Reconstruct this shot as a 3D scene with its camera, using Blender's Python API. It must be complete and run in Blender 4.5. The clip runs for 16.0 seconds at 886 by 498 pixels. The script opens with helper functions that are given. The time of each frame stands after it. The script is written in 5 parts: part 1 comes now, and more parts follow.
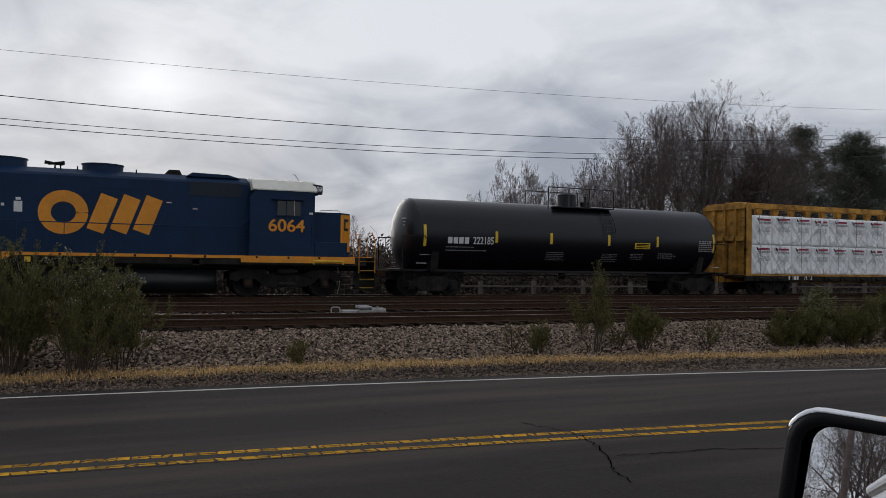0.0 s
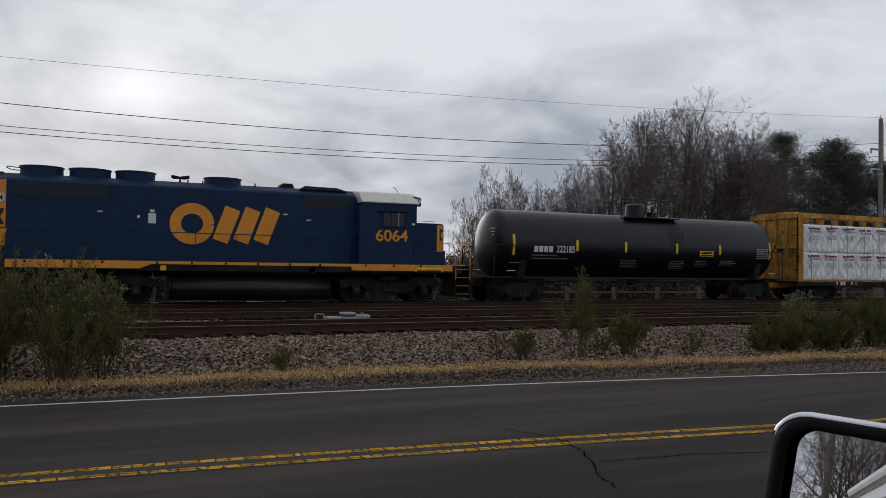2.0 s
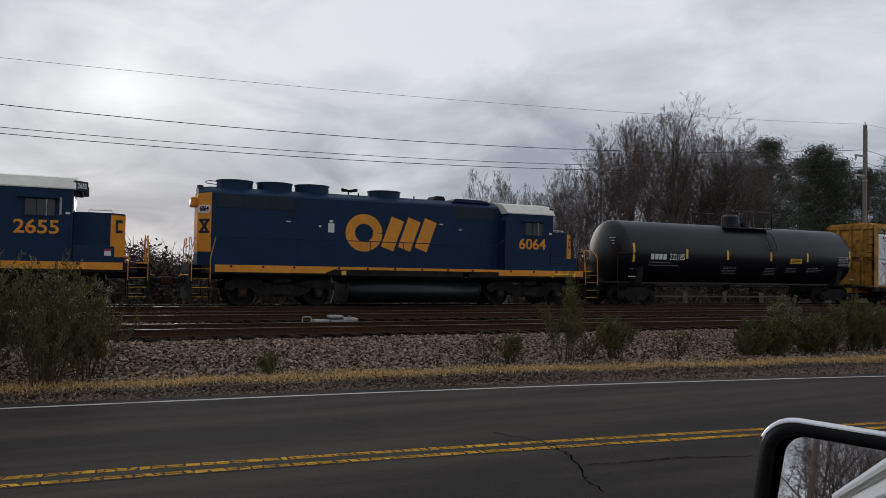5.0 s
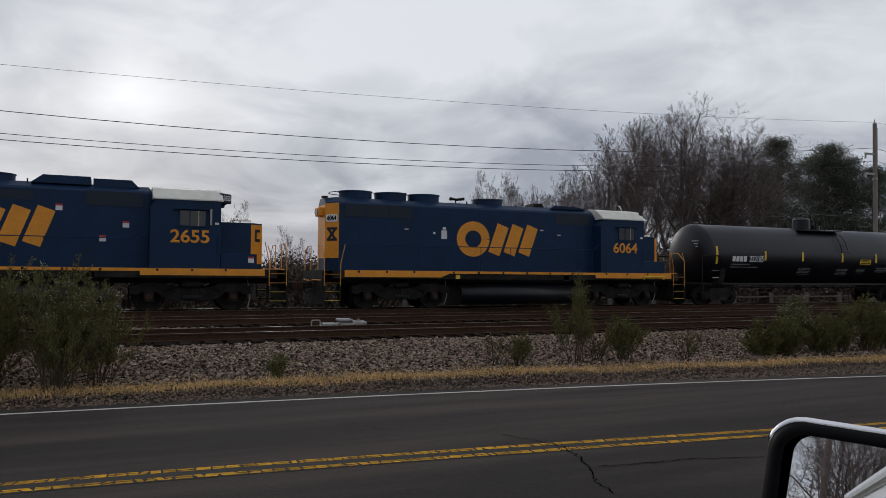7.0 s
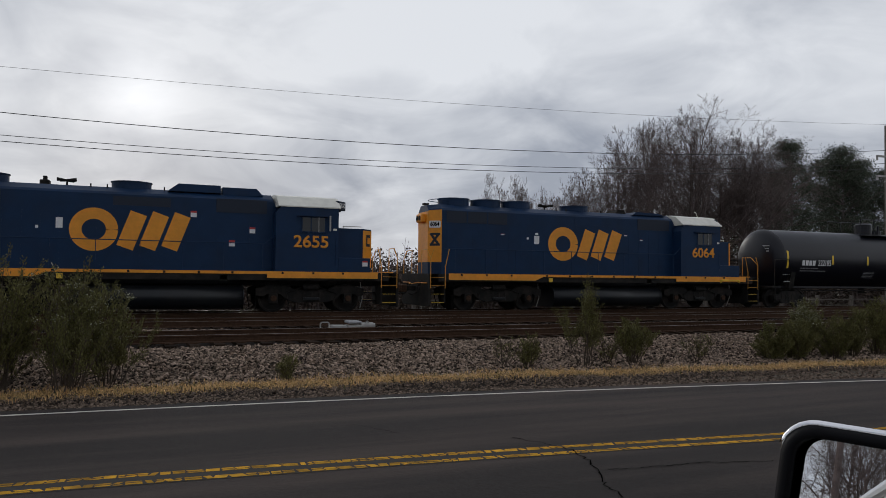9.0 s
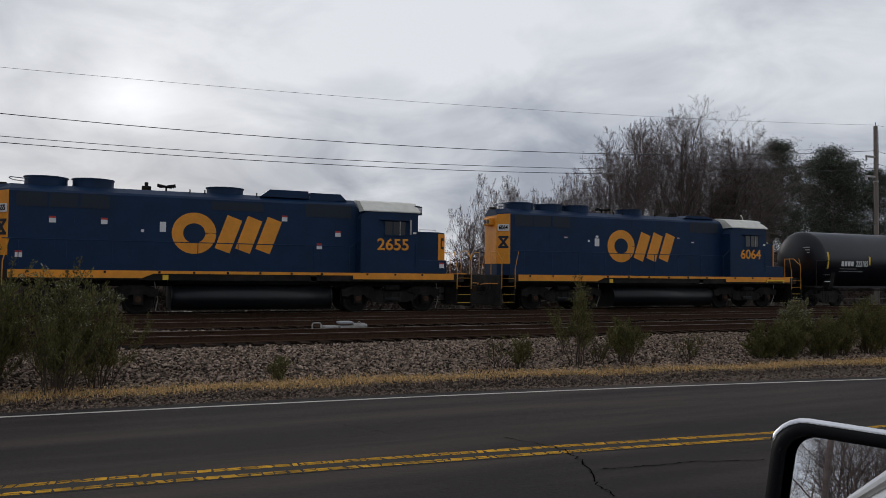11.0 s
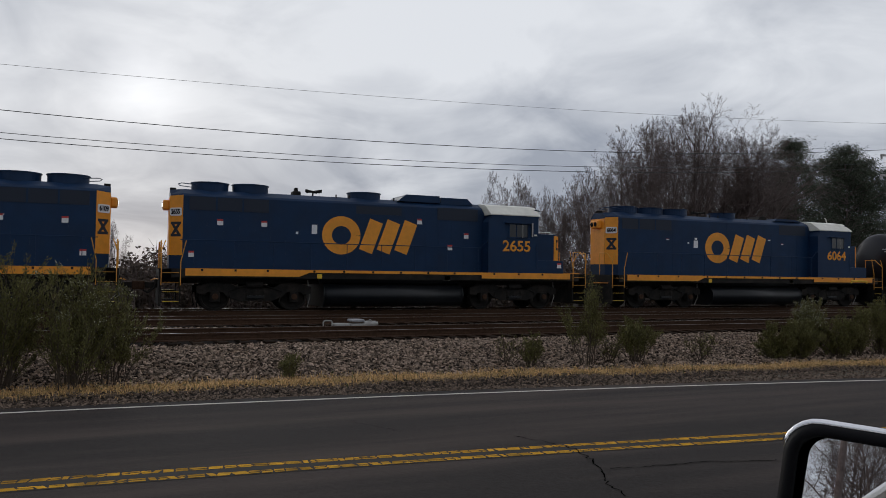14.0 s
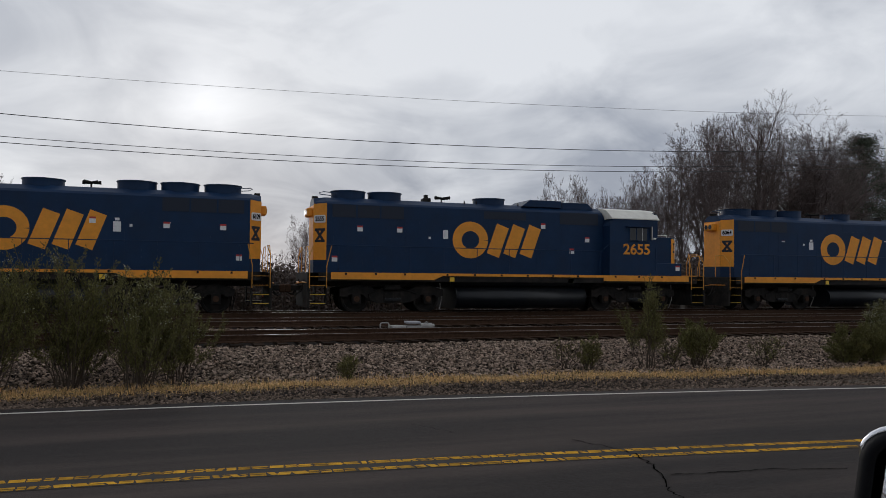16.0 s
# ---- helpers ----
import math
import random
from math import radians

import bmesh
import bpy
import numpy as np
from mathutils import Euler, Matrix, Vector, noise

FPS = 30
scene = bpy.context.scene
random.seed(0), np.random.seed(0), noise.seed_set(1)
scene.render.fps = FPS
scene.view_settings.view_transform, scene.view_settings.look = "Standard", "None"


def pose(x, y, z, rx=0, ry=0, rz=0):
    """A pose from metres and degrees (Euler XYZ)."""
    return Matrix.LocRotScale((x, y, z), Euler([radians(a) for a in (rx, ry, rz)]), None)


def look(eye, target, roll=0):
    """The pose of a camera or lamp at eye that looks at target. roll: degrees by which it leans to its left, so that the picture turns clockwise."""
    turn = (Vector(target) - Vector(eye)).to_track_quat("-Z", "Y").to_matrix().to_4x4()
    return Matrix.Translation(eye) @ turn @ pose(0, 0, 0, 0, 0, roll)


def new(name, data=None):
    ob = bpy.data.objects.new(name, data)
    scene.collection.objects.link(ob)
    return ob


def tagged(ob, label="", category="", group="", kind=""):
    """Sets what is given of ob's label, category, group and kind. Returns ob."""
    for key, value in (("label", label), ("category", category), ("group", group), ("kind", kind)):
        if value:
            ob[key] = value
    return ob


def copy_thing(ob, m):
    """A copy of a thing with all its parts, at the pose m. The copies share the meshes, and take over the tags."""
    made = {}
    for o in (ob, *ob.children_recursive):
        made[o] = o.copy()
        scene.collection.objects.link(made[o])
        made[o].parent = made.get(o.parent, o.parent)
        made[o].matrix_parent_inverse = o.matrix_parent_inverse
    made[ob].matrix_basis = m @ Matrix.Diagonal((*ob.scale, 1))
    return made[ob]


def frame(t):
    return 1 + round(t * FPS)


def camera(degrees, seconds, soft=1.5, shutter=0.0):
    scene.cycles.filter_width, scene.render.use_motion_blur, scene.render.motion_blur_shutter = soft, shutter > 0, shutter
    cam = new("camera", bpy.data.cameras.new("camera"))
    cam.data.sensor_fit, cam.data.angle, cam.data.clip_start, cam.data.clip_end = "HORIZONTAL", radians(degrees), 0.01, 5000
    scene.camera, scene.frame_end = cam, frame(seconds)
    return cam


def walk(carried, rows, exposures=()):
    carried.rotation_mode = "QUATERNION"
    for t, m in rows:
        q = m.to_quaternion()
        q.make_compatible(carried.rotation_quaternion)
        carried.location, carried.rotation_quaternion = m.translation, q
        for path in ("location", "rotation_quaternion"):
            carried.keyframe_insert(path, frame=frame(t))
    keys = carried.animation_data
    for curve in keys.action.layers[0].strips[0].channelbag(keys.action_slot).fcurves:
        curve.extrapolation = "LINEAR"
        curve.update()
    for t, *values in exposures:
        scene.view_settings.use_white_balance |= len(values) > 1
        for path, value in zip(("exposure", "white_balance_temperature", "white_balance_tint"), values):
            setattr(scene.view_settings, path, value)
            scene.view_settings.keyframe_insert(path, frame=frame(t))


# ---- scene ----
# World: x runs along the tracks, y away from the car, z up from the rail heads.
cam = camera(61.66, 16.0, 0.7)
# seconds, eye x, y, z, yaw to the right, pitch, lean to the left
VIEW = (
    (0.0, 0.002, -0.003, 1.435, 22.30, 0.84, 0.94),
    (0.5, 0.002, -0.002, 1.437, 22.85, 1.32, 1.35),
    (1.0, 0.001, -0.002, 1.436, 23.08, 1.72, 1.26),
    (1.5, 0.001, -0.001, 1.435, 23.38, 1.47, 1.01),
    (2.0, 0.000, -0.000, 1.435, 23.51, 1.33, 0.80),
    (2.5, -0.000, 0.000, 1.435, 23.76, 1.28, 0.61),
    (3.0, -0.001, 0.001, 1.437, 24.22, 1.42, 0.89),
    (3.5, -0.001, 0.002, 1.437, 24.52, 1.60, 1.41),
    (4.0, -0.001, 0.002, 1.437, 24.66, 1.56, 1.29),
    (6.5, 0.000, -0.000, 1.436, 23.90, 1.74, 0.59),
    (7.0, 0.001, -0.001, 1.436, 23.79, 1.78, 0.58),
    (7.5, -0.000, 0.000, 1.436, 23.48, 1.78, 0.41),
    (8.0, 0.001, -0.001, 1.435, 23.15, 1.93, 0.42),
    (8.5, 0.001, -0.002, 1.435, 23.08, 1.99, 0.45),
    (9.0, 0.000, -0.000, 1.435, 23.11, 1.96, 0.68),
    (11.5, -0.000, 0.000, 1.434, 23.87, 2.00, 0.64),
    (12.0, -0.001, 0.001, 1.436, 23.99, 1.98, 0.85),
    (12.5, -0.001, 0.001, 1.436, 24.12, 1.86, 0.95),
    (13.0, -0.001, 0.001, 1.434, 23.99, 1.80, 1.06),
    (13.5, 0.000, -0.001, 1.435, 23.71, 1.68, 0.74),
    (14.0, -0.000, 0.000, 1.434, 22.88, 1.85, 0.80),
    (14.5, 0.000, -0.000, 1.433, 21.54, 1.87, 0.93),
    (15.0, -0.001, 0.001, 1.433, 20.31, 2.09, 1.32),
    (15.5, -0.002, 0.002, 1.435, 19.45, 2.06, 1.17),
    (16.0, -0.002, 0.003, 1.433, 18.58, 1.97, 0.62),
)


def heading(eye, yaw, pitch, lean):
    a, b = radians(yaw), radians(pitch)
    way = Vector((math.sin(a) * math.cos(b), math.cos(a) * math.cos(b), math.sin(b)))
    return look(eye, Vector(eye) + way, lean)


walk(cam, [(t, heading((x, y, z), a, b, c)) for t, x, y, z, a, b, c in VIEW])
# seconds, metres the train has rolled
ROLL = ((0.0, -7.97), (0.5, -6.86), (1.0, -5.70), (1.5, -4.56), (2.0, -3.43), (2.5, -2.28), (3.0, -1.14), (3.5, -0.00), (4.0, 1.08), (6.5, 6.46), (7.0, 7.52), (7.5, 8.49), (8.0, 9.48), (8.5, 10.42), (9.0, 11.34), (11.5, 15.63), (12.0, 16.46), (12.5, 17.29), (13.0, 18.07), (13.5, 18.83), (14.0, 19.59), (14.5, 20.32), (15.0, 21.06), (15.5, 21.80), (16.0, 22.51))

# ---- light ----
SUN_YAW, SUN_UP = 0.3, 12.5
world = bpy.data.worlds.new("overcast_sky")
scene.world = world
world.use_nodes = True
wn, wl = world.node_tree.nodes, world.node_tree.links
wn.clear()


def wnode(kind, **values):
    n = wn.new(kind)
    for key, value in values.items():
        n.inputs[key].default_value = value
    return n


w_out, w_bg = wn.new("ShaderNodeOutputWorld"), wn.new("ShaderNodeBackground")
w_sky = wn.new("ShaderNodeTexSky")
w_sky.sky_type, w_sky.sun_disc = "NISHITA", False
w_sky.sun_elevation, w_sky.sun_rotation = radians(SUN_UP), radians(SUN_YAW)
w_co = wn.new("ShaderNodeTexCoord")
w_sep = wn.new("ShaderNodeSeparateXYZ")
wl.new(w_co.outputs["Generated"], w_sep.inputs[0])
# cloud layer: flatten the directions on a ceiling, so that clouds shrink to the horizon
w_up = wn.new("ShaderNodeMath"); w_up.operation = "ADD"; w_up.inputs[1].default_value = 0.30
w_abs = wn.new("ShaderNodeMath"); w_abs.operation = "ABSOLUTE"
wl.new(w_sep.outputs["Z"], w_abs.inputs[0]); wl.new(w_abs.outputs[0], w_up.inputs[0])
w_div = wn.new("ShaderNodeVectorMath"); w_div.operation = "DIVIDE"
w_comb = wn.new("ShaderNodeCombineXYZ")
for k in range(3):
    wl.new(w_up.outputs[0], w_comb.inputs[k])
wl.new(w_co.outputs["Generated"], w_div.inputs[0]); wl.new(w_comb.outputs[0], w_div.inputs[1])
w_big = wnode("ShaderNodeTexNoise", Scale=0.75, Detail=6.0, Roughness=0.5, Distortion=0.5)
w_fine = wnode("ShaderNodeTexNoise", Scale=2.6, Detail=5.0, Roughness=0.55, Distortion=0.6)
wl.new(w_div.outputs[0], w_big.inputs["Vector"]); wl.new(w_div.outputs[0], w_fine.inputs["Vector"])
w_mix = wn.new("ShaderNodeMix"); w_mix.data_type = "FLOAT"; w_mix.inputs[0].default_value = 0.35
wl.new(w_big.outputs[0], w_mix.inputs[2]); wl.new(w_fine.outputs[0], w_mix.inputs[3])
w_ramp = wn.new("ShaderNodeValToRGB")
w_ramp.color_ramp.elements[0].position, w_ramp.color_ramp.elements[0].color = 0.39, (0.31, 0.34, 0.405, 1)
w_ramp.color_ramp.elements[1].position, w_ramp.color_ramp.elements[1].color = 0.60, (0.70, 0.725, 0.77, 1)
wl.new(w_mix.outputs[0], w_ramp.inputs[0])
# the veiled sun glows through the clouds
w_dot = wn.new("ShaderNodeVectorMath"); w_dot.operation = "DOT_PRODUCT"
w_dot.inputs[1].default_value = (math.sin(radians(SUN_YAW)) * math.cos(radians(SUN_UP)), math.cos(radians(SUN_YAW)) * math.cos(radians(SUN_UP)), math.sin(radians(SUN_UP)))
wl.new(w_co.outputs["Generated"], w_dot.inputs[0])
w_pow = wn.new("ShaderNodeMath"); w_pow.operation = "POWER"; w_pow.inputs[1].default_value = 700.0
w_max = wn.new("ShaderNodeMath"); w_max.operation = "MAXIMUM"; w_max.inputs[1].default_value = 0.0
wl.new(w_dot.outputs["Value"], w_max.inputs[0]); wl.new(w_max.outputs[0], w_pow.inputs[0])
w_glow = wn.new("ShaderNodeMath"); w_glow.operation = "MULTIPLY"; w_glow.inputs[1].default_value = 0.22
wl.new(w_pow.outputs[0], w_glow.inputs[0])
w_add = wn.new("ShaderNodeMix"); w_add.data_type, w_add.blend_type = "RGBA", "ADD"; w_add.inputs[0].default_value = 1.0
wl.new(w_ramp.outputs[0], w_add.inputs[6]); wl.new(w_glow.outputs[0], w_add.inputs[7])
w_sum = wn.new("ShaderNodeMix"); w_sum.data_type, w_sum.blend_type = "RGBA", "ADD"; w_sum.inputs[0].default_value = 0.002
wl.new(w_add.outputs[2], w_sum.inputs[6]); wl.new(w_sky.outputs[0], w_sum.inputs[7])
w_side = wn.new("ShaderNodeMapRange")
w_side.inputs[1].default_value, w_side.inputs[2].default_value, w_side.inputs[3].default_value, w_side.inputs[4].default_value = -0.9, 0.75, 0.88, 1.04
wl.new(w_dot.outputs["Value"], w_side.inputs[0])
w_dim = wn.new("ShaderNodeMix"); w_dim.data_type, w_dim.blend_type = "RGBA", "MULTIPLY"; w_dim.inputs[0].default_value = 1.0
wl.new(w_sum.outputs[2], w_dim.inputs[6]); wl.new(w_side.outputs[0], w_dim.inputs[7])
wl.new(w_dim.outputs[2], w_bg.inputs[0]); w_bg.inputs[1].default_value = 1.0
wl.new(w_bg.outputs[0], w_out.inputs[0])

sun = new("sun", bpy.data.lights.new("sun", "SUN"))
sun.data.energy, sun.data.angle, sun.data.color = 0.5, radians(25), (1.0, 0.96, 0.9)
sun.matrix_world = look((0, 0, 60), (0, -60 * math.cos(radians(SUN_UP)) / math.sin(radians(SUN_UP)), 0))


# ---- materials ----
def mat(name, color, rough=0.6, metal=0.0, vary=0.25, grain=8.0, bump=0.0, bump_scale=40.0, dirt=0.0, dirt_color=(0.06, 0.045, 0.035), dirt_scale=0.9, island=0.0, each=0.0, stretch=(1, 1, 1), spec=0.5):
    """A painted or natural surface: base colour, grain at two sizes, dirt patches, fine relief."""
    m = bpy.data.materials.new(name)
    m.use_nodes = True
    nodes, links = m.node_tree.nodes, m.node_tree.links
    b = nodes["Principled BSDF"]
    b.inputs["Roughness"].default_value, b.inputs["Metallic"].default_value = rough, metal
    b.inputs["Specular IOR Level"].default_value = spec
    co = nodes.new("ShaderNodeTexCoord")
    mp = nodes.new("ShaderNodeMapping")
    mp.inputs["Scale"].default_value = stretch
    links.new(co.outputs["Object"], mp.inputs[0])
    n1 = nodes.new("ShaderNodeTexNoise")
    n1.inputs["Scale"].default_value, n1.inputs["Detail"].default_value, n1.inputs["Roughness"].default_value = grain, 6, 0.65
    links.new(mp.outputs[0], n1.inputs["Vector"])
    ramp = nodes.new("ShaderNodeValToRGB")
    lo, hi = [tuple(max(0, c * k) for c in color) + (1,) for k in (1 - vary, 1 + vary)]
    ramp.color_ramp.elements[0].position, ramp.color_ramp.elements[0].color = 0.3, lo
    ramp.color_ramp.elements[1].position, ramp.color_ramp.elements[1].color = 0.7, hi
    links.new(n1.outputs[0], ramp.inputs[0])
    last = ramp.outputs[0]
    if dirt:
        n2 = nodes.new("ShaderNodeTexNoise")
        n2.inputs["Scale"].default_value, n2.inputs["Detail"].default_value, n2.inputs["Roughness"].default_value = dirt_scale, 8, 0.6
        links.new(mp.outputs[0], n2.inputs["Vector"])
        r2 = nodes.new("ShaderNodeMapRange")
        r2.inputs[1].default_value, r2.inputs[2].default_value, r2.inputs[4].default_value = 0.45, 0.72, dirt
        links.new(n2.outputs[0], r2.inputs[0])
        mx = nodes.new("ShaderNodeMix"); mx.data_type = "RGBA"
        mx.inputs[7].default_value = (*dirt_color, 1)
        links.new(r2.outputs[0], mx.inputs[0]); links.new(last, mx.inputs[6])
        last = mx.outputs[2]
        rr = nodes.new("ShaderNodeMapRange")
        rr.inputs[3].default_value, rr.inputs[4].default_value = rough, min(1, rough + 0.3)
        links.new(r2.outputs[0], rr.inputs[0]); links.new(rr.outputs[0], b.inputs["Roughness"])
    if island or each:
        src = nodes.new("ShaderNodeNewGeometry").outputs["Random Per Island"] if island else nodes.new("ShaderNodeObjectInfo").outputs["Random"]
        amount = island or each
        r3 = nodes.new("ShaderNodeMapRange")
        r3.inputs[3].default_value, r3.inputs[4].default_value = 1 - amount, 1 + amount
        links.new(src, r3.inputs[0])
        mx = nodes.new("ShaderNodeMix"); mx.data_type, mx.blend_type = "RGBA", "MULTIPLY"; mx.inputs[0].default_value = 1
        links.new(last, mx.inputs[6]); links.new(r3.outputs[0], mx.inputs[7])
        last = mx.outputs[2]
    links.new(last, b.inputs["Base Color"])
    if bump:
        n3 = nodes.new("ShaderNodeTexNoise")
        n3.inputs["Scale"].default_value, n3.inputs["Detail"].default_value = bump_scale, 5
        links.new(mp.outputs[0], n3.inputs["Vector"])
        bp = nodes.new("ShaderNodeBump")
        bp.inputs["Strength"].default_value, bp.inputs["Distance"].default_value = min(1, bump), 0.02
        links.new(n3.outputs[0], bp.inputs["Height"]); links.new(bp.outputs[0], b.inputs["Normal"])
    return m


M_BLUE = mat("blue_paint", (0.0080, 0.0285, 0.074), 0.45, spec=0.17, vary=0.12, grain=1.5, dirt=0.35, dirt_color=(0.02, 0.024, 0.035), bump=0.04, bump_scale=1.2)
M_BLUE_DARK = mat("dark_blue_mesh", (0.007, 0.014, 0.03), 0.7, vary=0.2, grain=30)
M_YELLOW = mat("golden_paint", (0.80, 0.305, 0.018), 0.5, vary=0.1, grain=5, dirt=0.3, dirt_color=(0.4, 0.17, 0.03))
M_RAILGOLD = mat("worn_golden_rail", (0.66, 0.29, 0.025), 0.6, vary=0.2, grain=9, dirt=0.3, dirt_color=(0.1, 0.05, 0.02), dirt_scale=4)
M_BRIGHT = mat("bright_yellow_paint", (0.78, 0.5, 0.03), 0.5, vary=0.1, grain=9, dirt=0.3, dirt_color=(0.3, 0.2, 0.03), dirt_scale=3)
M_WHITE = mat("off_white_paint", (0.74, 0.72, 0.64), 0.5, vary=0.08, grain=4, dirt=0.3, dirt_color=(0.4, 0.38, 0.33))
M_PLAIN_WHITE = mat("white_lettering", (0.72, 0.72, 0.72), 0.6, vary=0.1, grain=20)
M_GREY_LET = mat("grey_lettering", (0.32, 0.32, 0.33), 0.6, vary=0.25, grain=25)
M_RED = mat("red_marking", (0.45, 0.03, 0.03), 0.5, vary=0.1)
M_UNDER = mat("black_running_gear", (0.011, 0.010, 0.009), 0.8, spec=0.25, vary=0.4, grain=7, dirt=0.75, dirt_color=(0.05, 0.041, 0.034), dirt_scale=2.5, bump=0.2, bump_scale=12)
M_TANKBLACK = mat("black_tank_paint", (0.0052, 0.0052, 0.0095), 0.34, spec=0.36, vary=0.2, grain=2, dirt=0.15, dirt_color=(0.014, 0.014, 0.015), bump=0.05, bump_scale=0.8)
M_FUEL = mat("black_fuel_tank", (0.0065, 0.008, 0.010), 0.34, spec=0.35, vary=0.3, grain=3, dirt=0.35, dirt_color=(0.02, 0.018, 0.016))
M_STEEL = mat("worn_steel", (0.32, 0.31, 0.30), 0.35, 0.9, vary=0.2, grain=20)
M_RUST = mat("rusty_steel", (0.062, 0.035, 0.022), 0.85, 0.0, spec=0.12, vary=0.35, grain=12, bump=0.15, bump_scale=30)
M_RAILHEAD = mat("rail_head", (0.30, 0.28, 0.27), 0.38, 0.85, vary=0.25, grain=14, stretch=(0.2, 1, 1))
M_TIE = mat("creosoted_wood", (0.030, 0.020, 0.014), 0.95, spec=0.05, vary=0.4, grain=10, bump=0.5, bump_scale=25, each=0.35, stretch=(6, 1, 6))
# dark bed, taken near black: shade of the gaps between stones is in its colour
M_SHADED_BED = mat("shaded_ballast_bed", (0.017, 0.013, 0.011), 0.95, spec=0.05, vary=0.5, grain=22, dirt=0.4, dirt_color=(0.03, 0.024, 0.02), dirt_scale=0.35, bump=0.9, bump_scale=22)
M_STONE = mat("ballast_stone", (0.240, 0.180, 0.138), 0.9, spec=0.15, vary=0.35, grain=9, island=0.95, dirt=0.6, dirt_color=(0.13, 0.082, 0.055), dirt_scale=2.5)
M_STONE_DARK = mat("grimy_ballast_stone", (0.050, 0.036, 0.027), 0.95, spec=0.05, vary=0.35, grain=9, island=0.8)
M_GRAVEL = mat("shoulder_gravel", (0.150, 0.112, 0.086), 0.95, spec=0.1, vary=0.25, grain=30, island=0.75)
M_GRASS = mat("dry_grass", (0.60, 0.385, 0.165), 0.9, vary=0.3, grain=3, island=0.4)
M_GRASS_GREEN = mat("green_grass", (0.10, 0.12, 0.035), 0.9, vary=0.3, grain=3, island=0.4)
M_BARK = mat("grey_bark", (0.150, 0.118, 0.110), 0.95, spec=0.1, vary=0.3, grain=4)
M_TWIG = mat("shrub_stem", (0.07, 0.05, 0.035), 0.9, vary=0.3, grain=6)
M_NEEDLE = mat("pine_needles", (0.080, 0.092, 0.066), 0.8, spec=0.1, vary=0.3, grain=1.2, island=0.2)
M_LEAF = mat("olive_shrub_leaf", (0.122, 0.114, 0.040), 0.8, spec=0.2, vary=0.3, grain=2.0, island=0.45)
M_FLUFF = mat("pale_seed_heads", (0.45, 0.44, 0.33), 0.9, vary=0.2, grain=12)
M_BRUSH = mat("brown_brush", (0.090, 0.066, 0.052), 0.95, vary=0.35, grain=0.8, island=0.45)
M_WOODPOLE = mat("weathered_pole_wood", (0.20, 0.17, 0.145), 0.9, vary=0.3, grain=6, bump=0.3, bump_scale=12, stretch=(1, 1, 0.1))
M_GREYPAINT = mat("pale_grey_casting", (0.36, 0.35, 0.33), 0.6, vary=0.2, grain=8, dirt=0.4, dirt_color=(0.2, 0.17, 0.15), dirt_scale=5)
M_FENCE = mat("weathered_fence_wood", (0.17, 0.145, 0.125), 0.9, vary=0.3, grain=6)
M_WIRE = mat("black_cable", (0.02, 0.02, 0.022), 0.6)
M_CARYELLOW = mat("weathered_yellow_steel", (0.46, 0.23, 0.035), 0.65, spec=0.3, vary=0.25, grain=3, dirt=0.95, dirt_color=(0.07, 0.035, 0.016), dirt_scale=1.9, bump=0.1, bump_scale=5)
M_WRAP = mat("white_plastic_wrap", (0.9, 0.9, 0.9), 0.22, spec=0.7, vary=0.05, grain=3)
M_MAGENTA = mat("dark_red_print", (0.30, 0.012, 0.065), 0.5, vary=0.1)
M_CARWHITE = mat("white_car_paint", (0.75, 0.75, 0.75), 0.2, vary=0.03)
M_TRIM = mat("black_plastic_trim", (0.004, 0.004, 0.005), 0.5, spec=0.1, vary=0.1, grain=40, bump=0.05, bump_scale=400)
M_CHROME = mat("chrome", (0.8, 0.8, 0.82), 0.08, 1.0, vary=0.02)
M_MIRROR = mat("mirror_glass", (0.85, 0.86, 0.87), 0.0, 1.0, vary=0.0)
M_CLOTH = mat("grey_cab_lining", (0.05, 0.05, 0.052), 0.9, vary=0.1)
M_GLASS = mat("dark_window_glass", (0.01, 0.012, 0.014), 0.06, vary=0.1)
M_ROADYEL = mat("worn_yellow_line", (0.55, 0.29, 0.022), 0.9, spec=0.1, vary=0.3, grain=10, dirt=0.85, dirt_color=(0.09, 0.06, 0.025), dirt_scale=2.2, island=0.25)
M_ROADWHITE = mat("worn_white_line", (0.62, 0.565, 0.50), 0.9, spec=0.1, vary=0.2, grain=6, dirt=0.6, dirt_color=(0.14, 0.14, 0.135), dirt_scale=3)
M_BAND = mat("dark_road_band", (0.016, 0.013, 0.010), 0.9, vary=0.3, grain=12)
M_TAR = mat("tar_crack", (0.004, 0.004, 0.004), 1.0, vary=0.1, spec=0.0)
M_ASPHALT = mat("asphalt", (0.0190, 0.0142, 0.0120), 0.9, spec=0.3, vary=0.35, grain=60, dirt=0.9, dirt_color=(0.078, 0.058, 0.049), dirt_scale=1.0, bump=0.35, bump_scale=90, stretch=(0.1, 1.0, 1))
M_THATCH = mat("dead_grass_thatch", (0.20, 0.128, 0.06), 0.95, vary=0.5, grain=14, dirt=0.7, dirt_color=(0.07, 0.055, 0.035), dirt_scale=1.1, bump=0.8, bump_scale=40)
M_EARTH = mat("earth", (0.10, 0.085, 0.06), 0.95, vary=0.35, grain=1.5, dirt=0.6, dirt_color=(0.06, 0.06, 0.03), dirt_scale=0.2, bump=0.5, bump_scale=6)


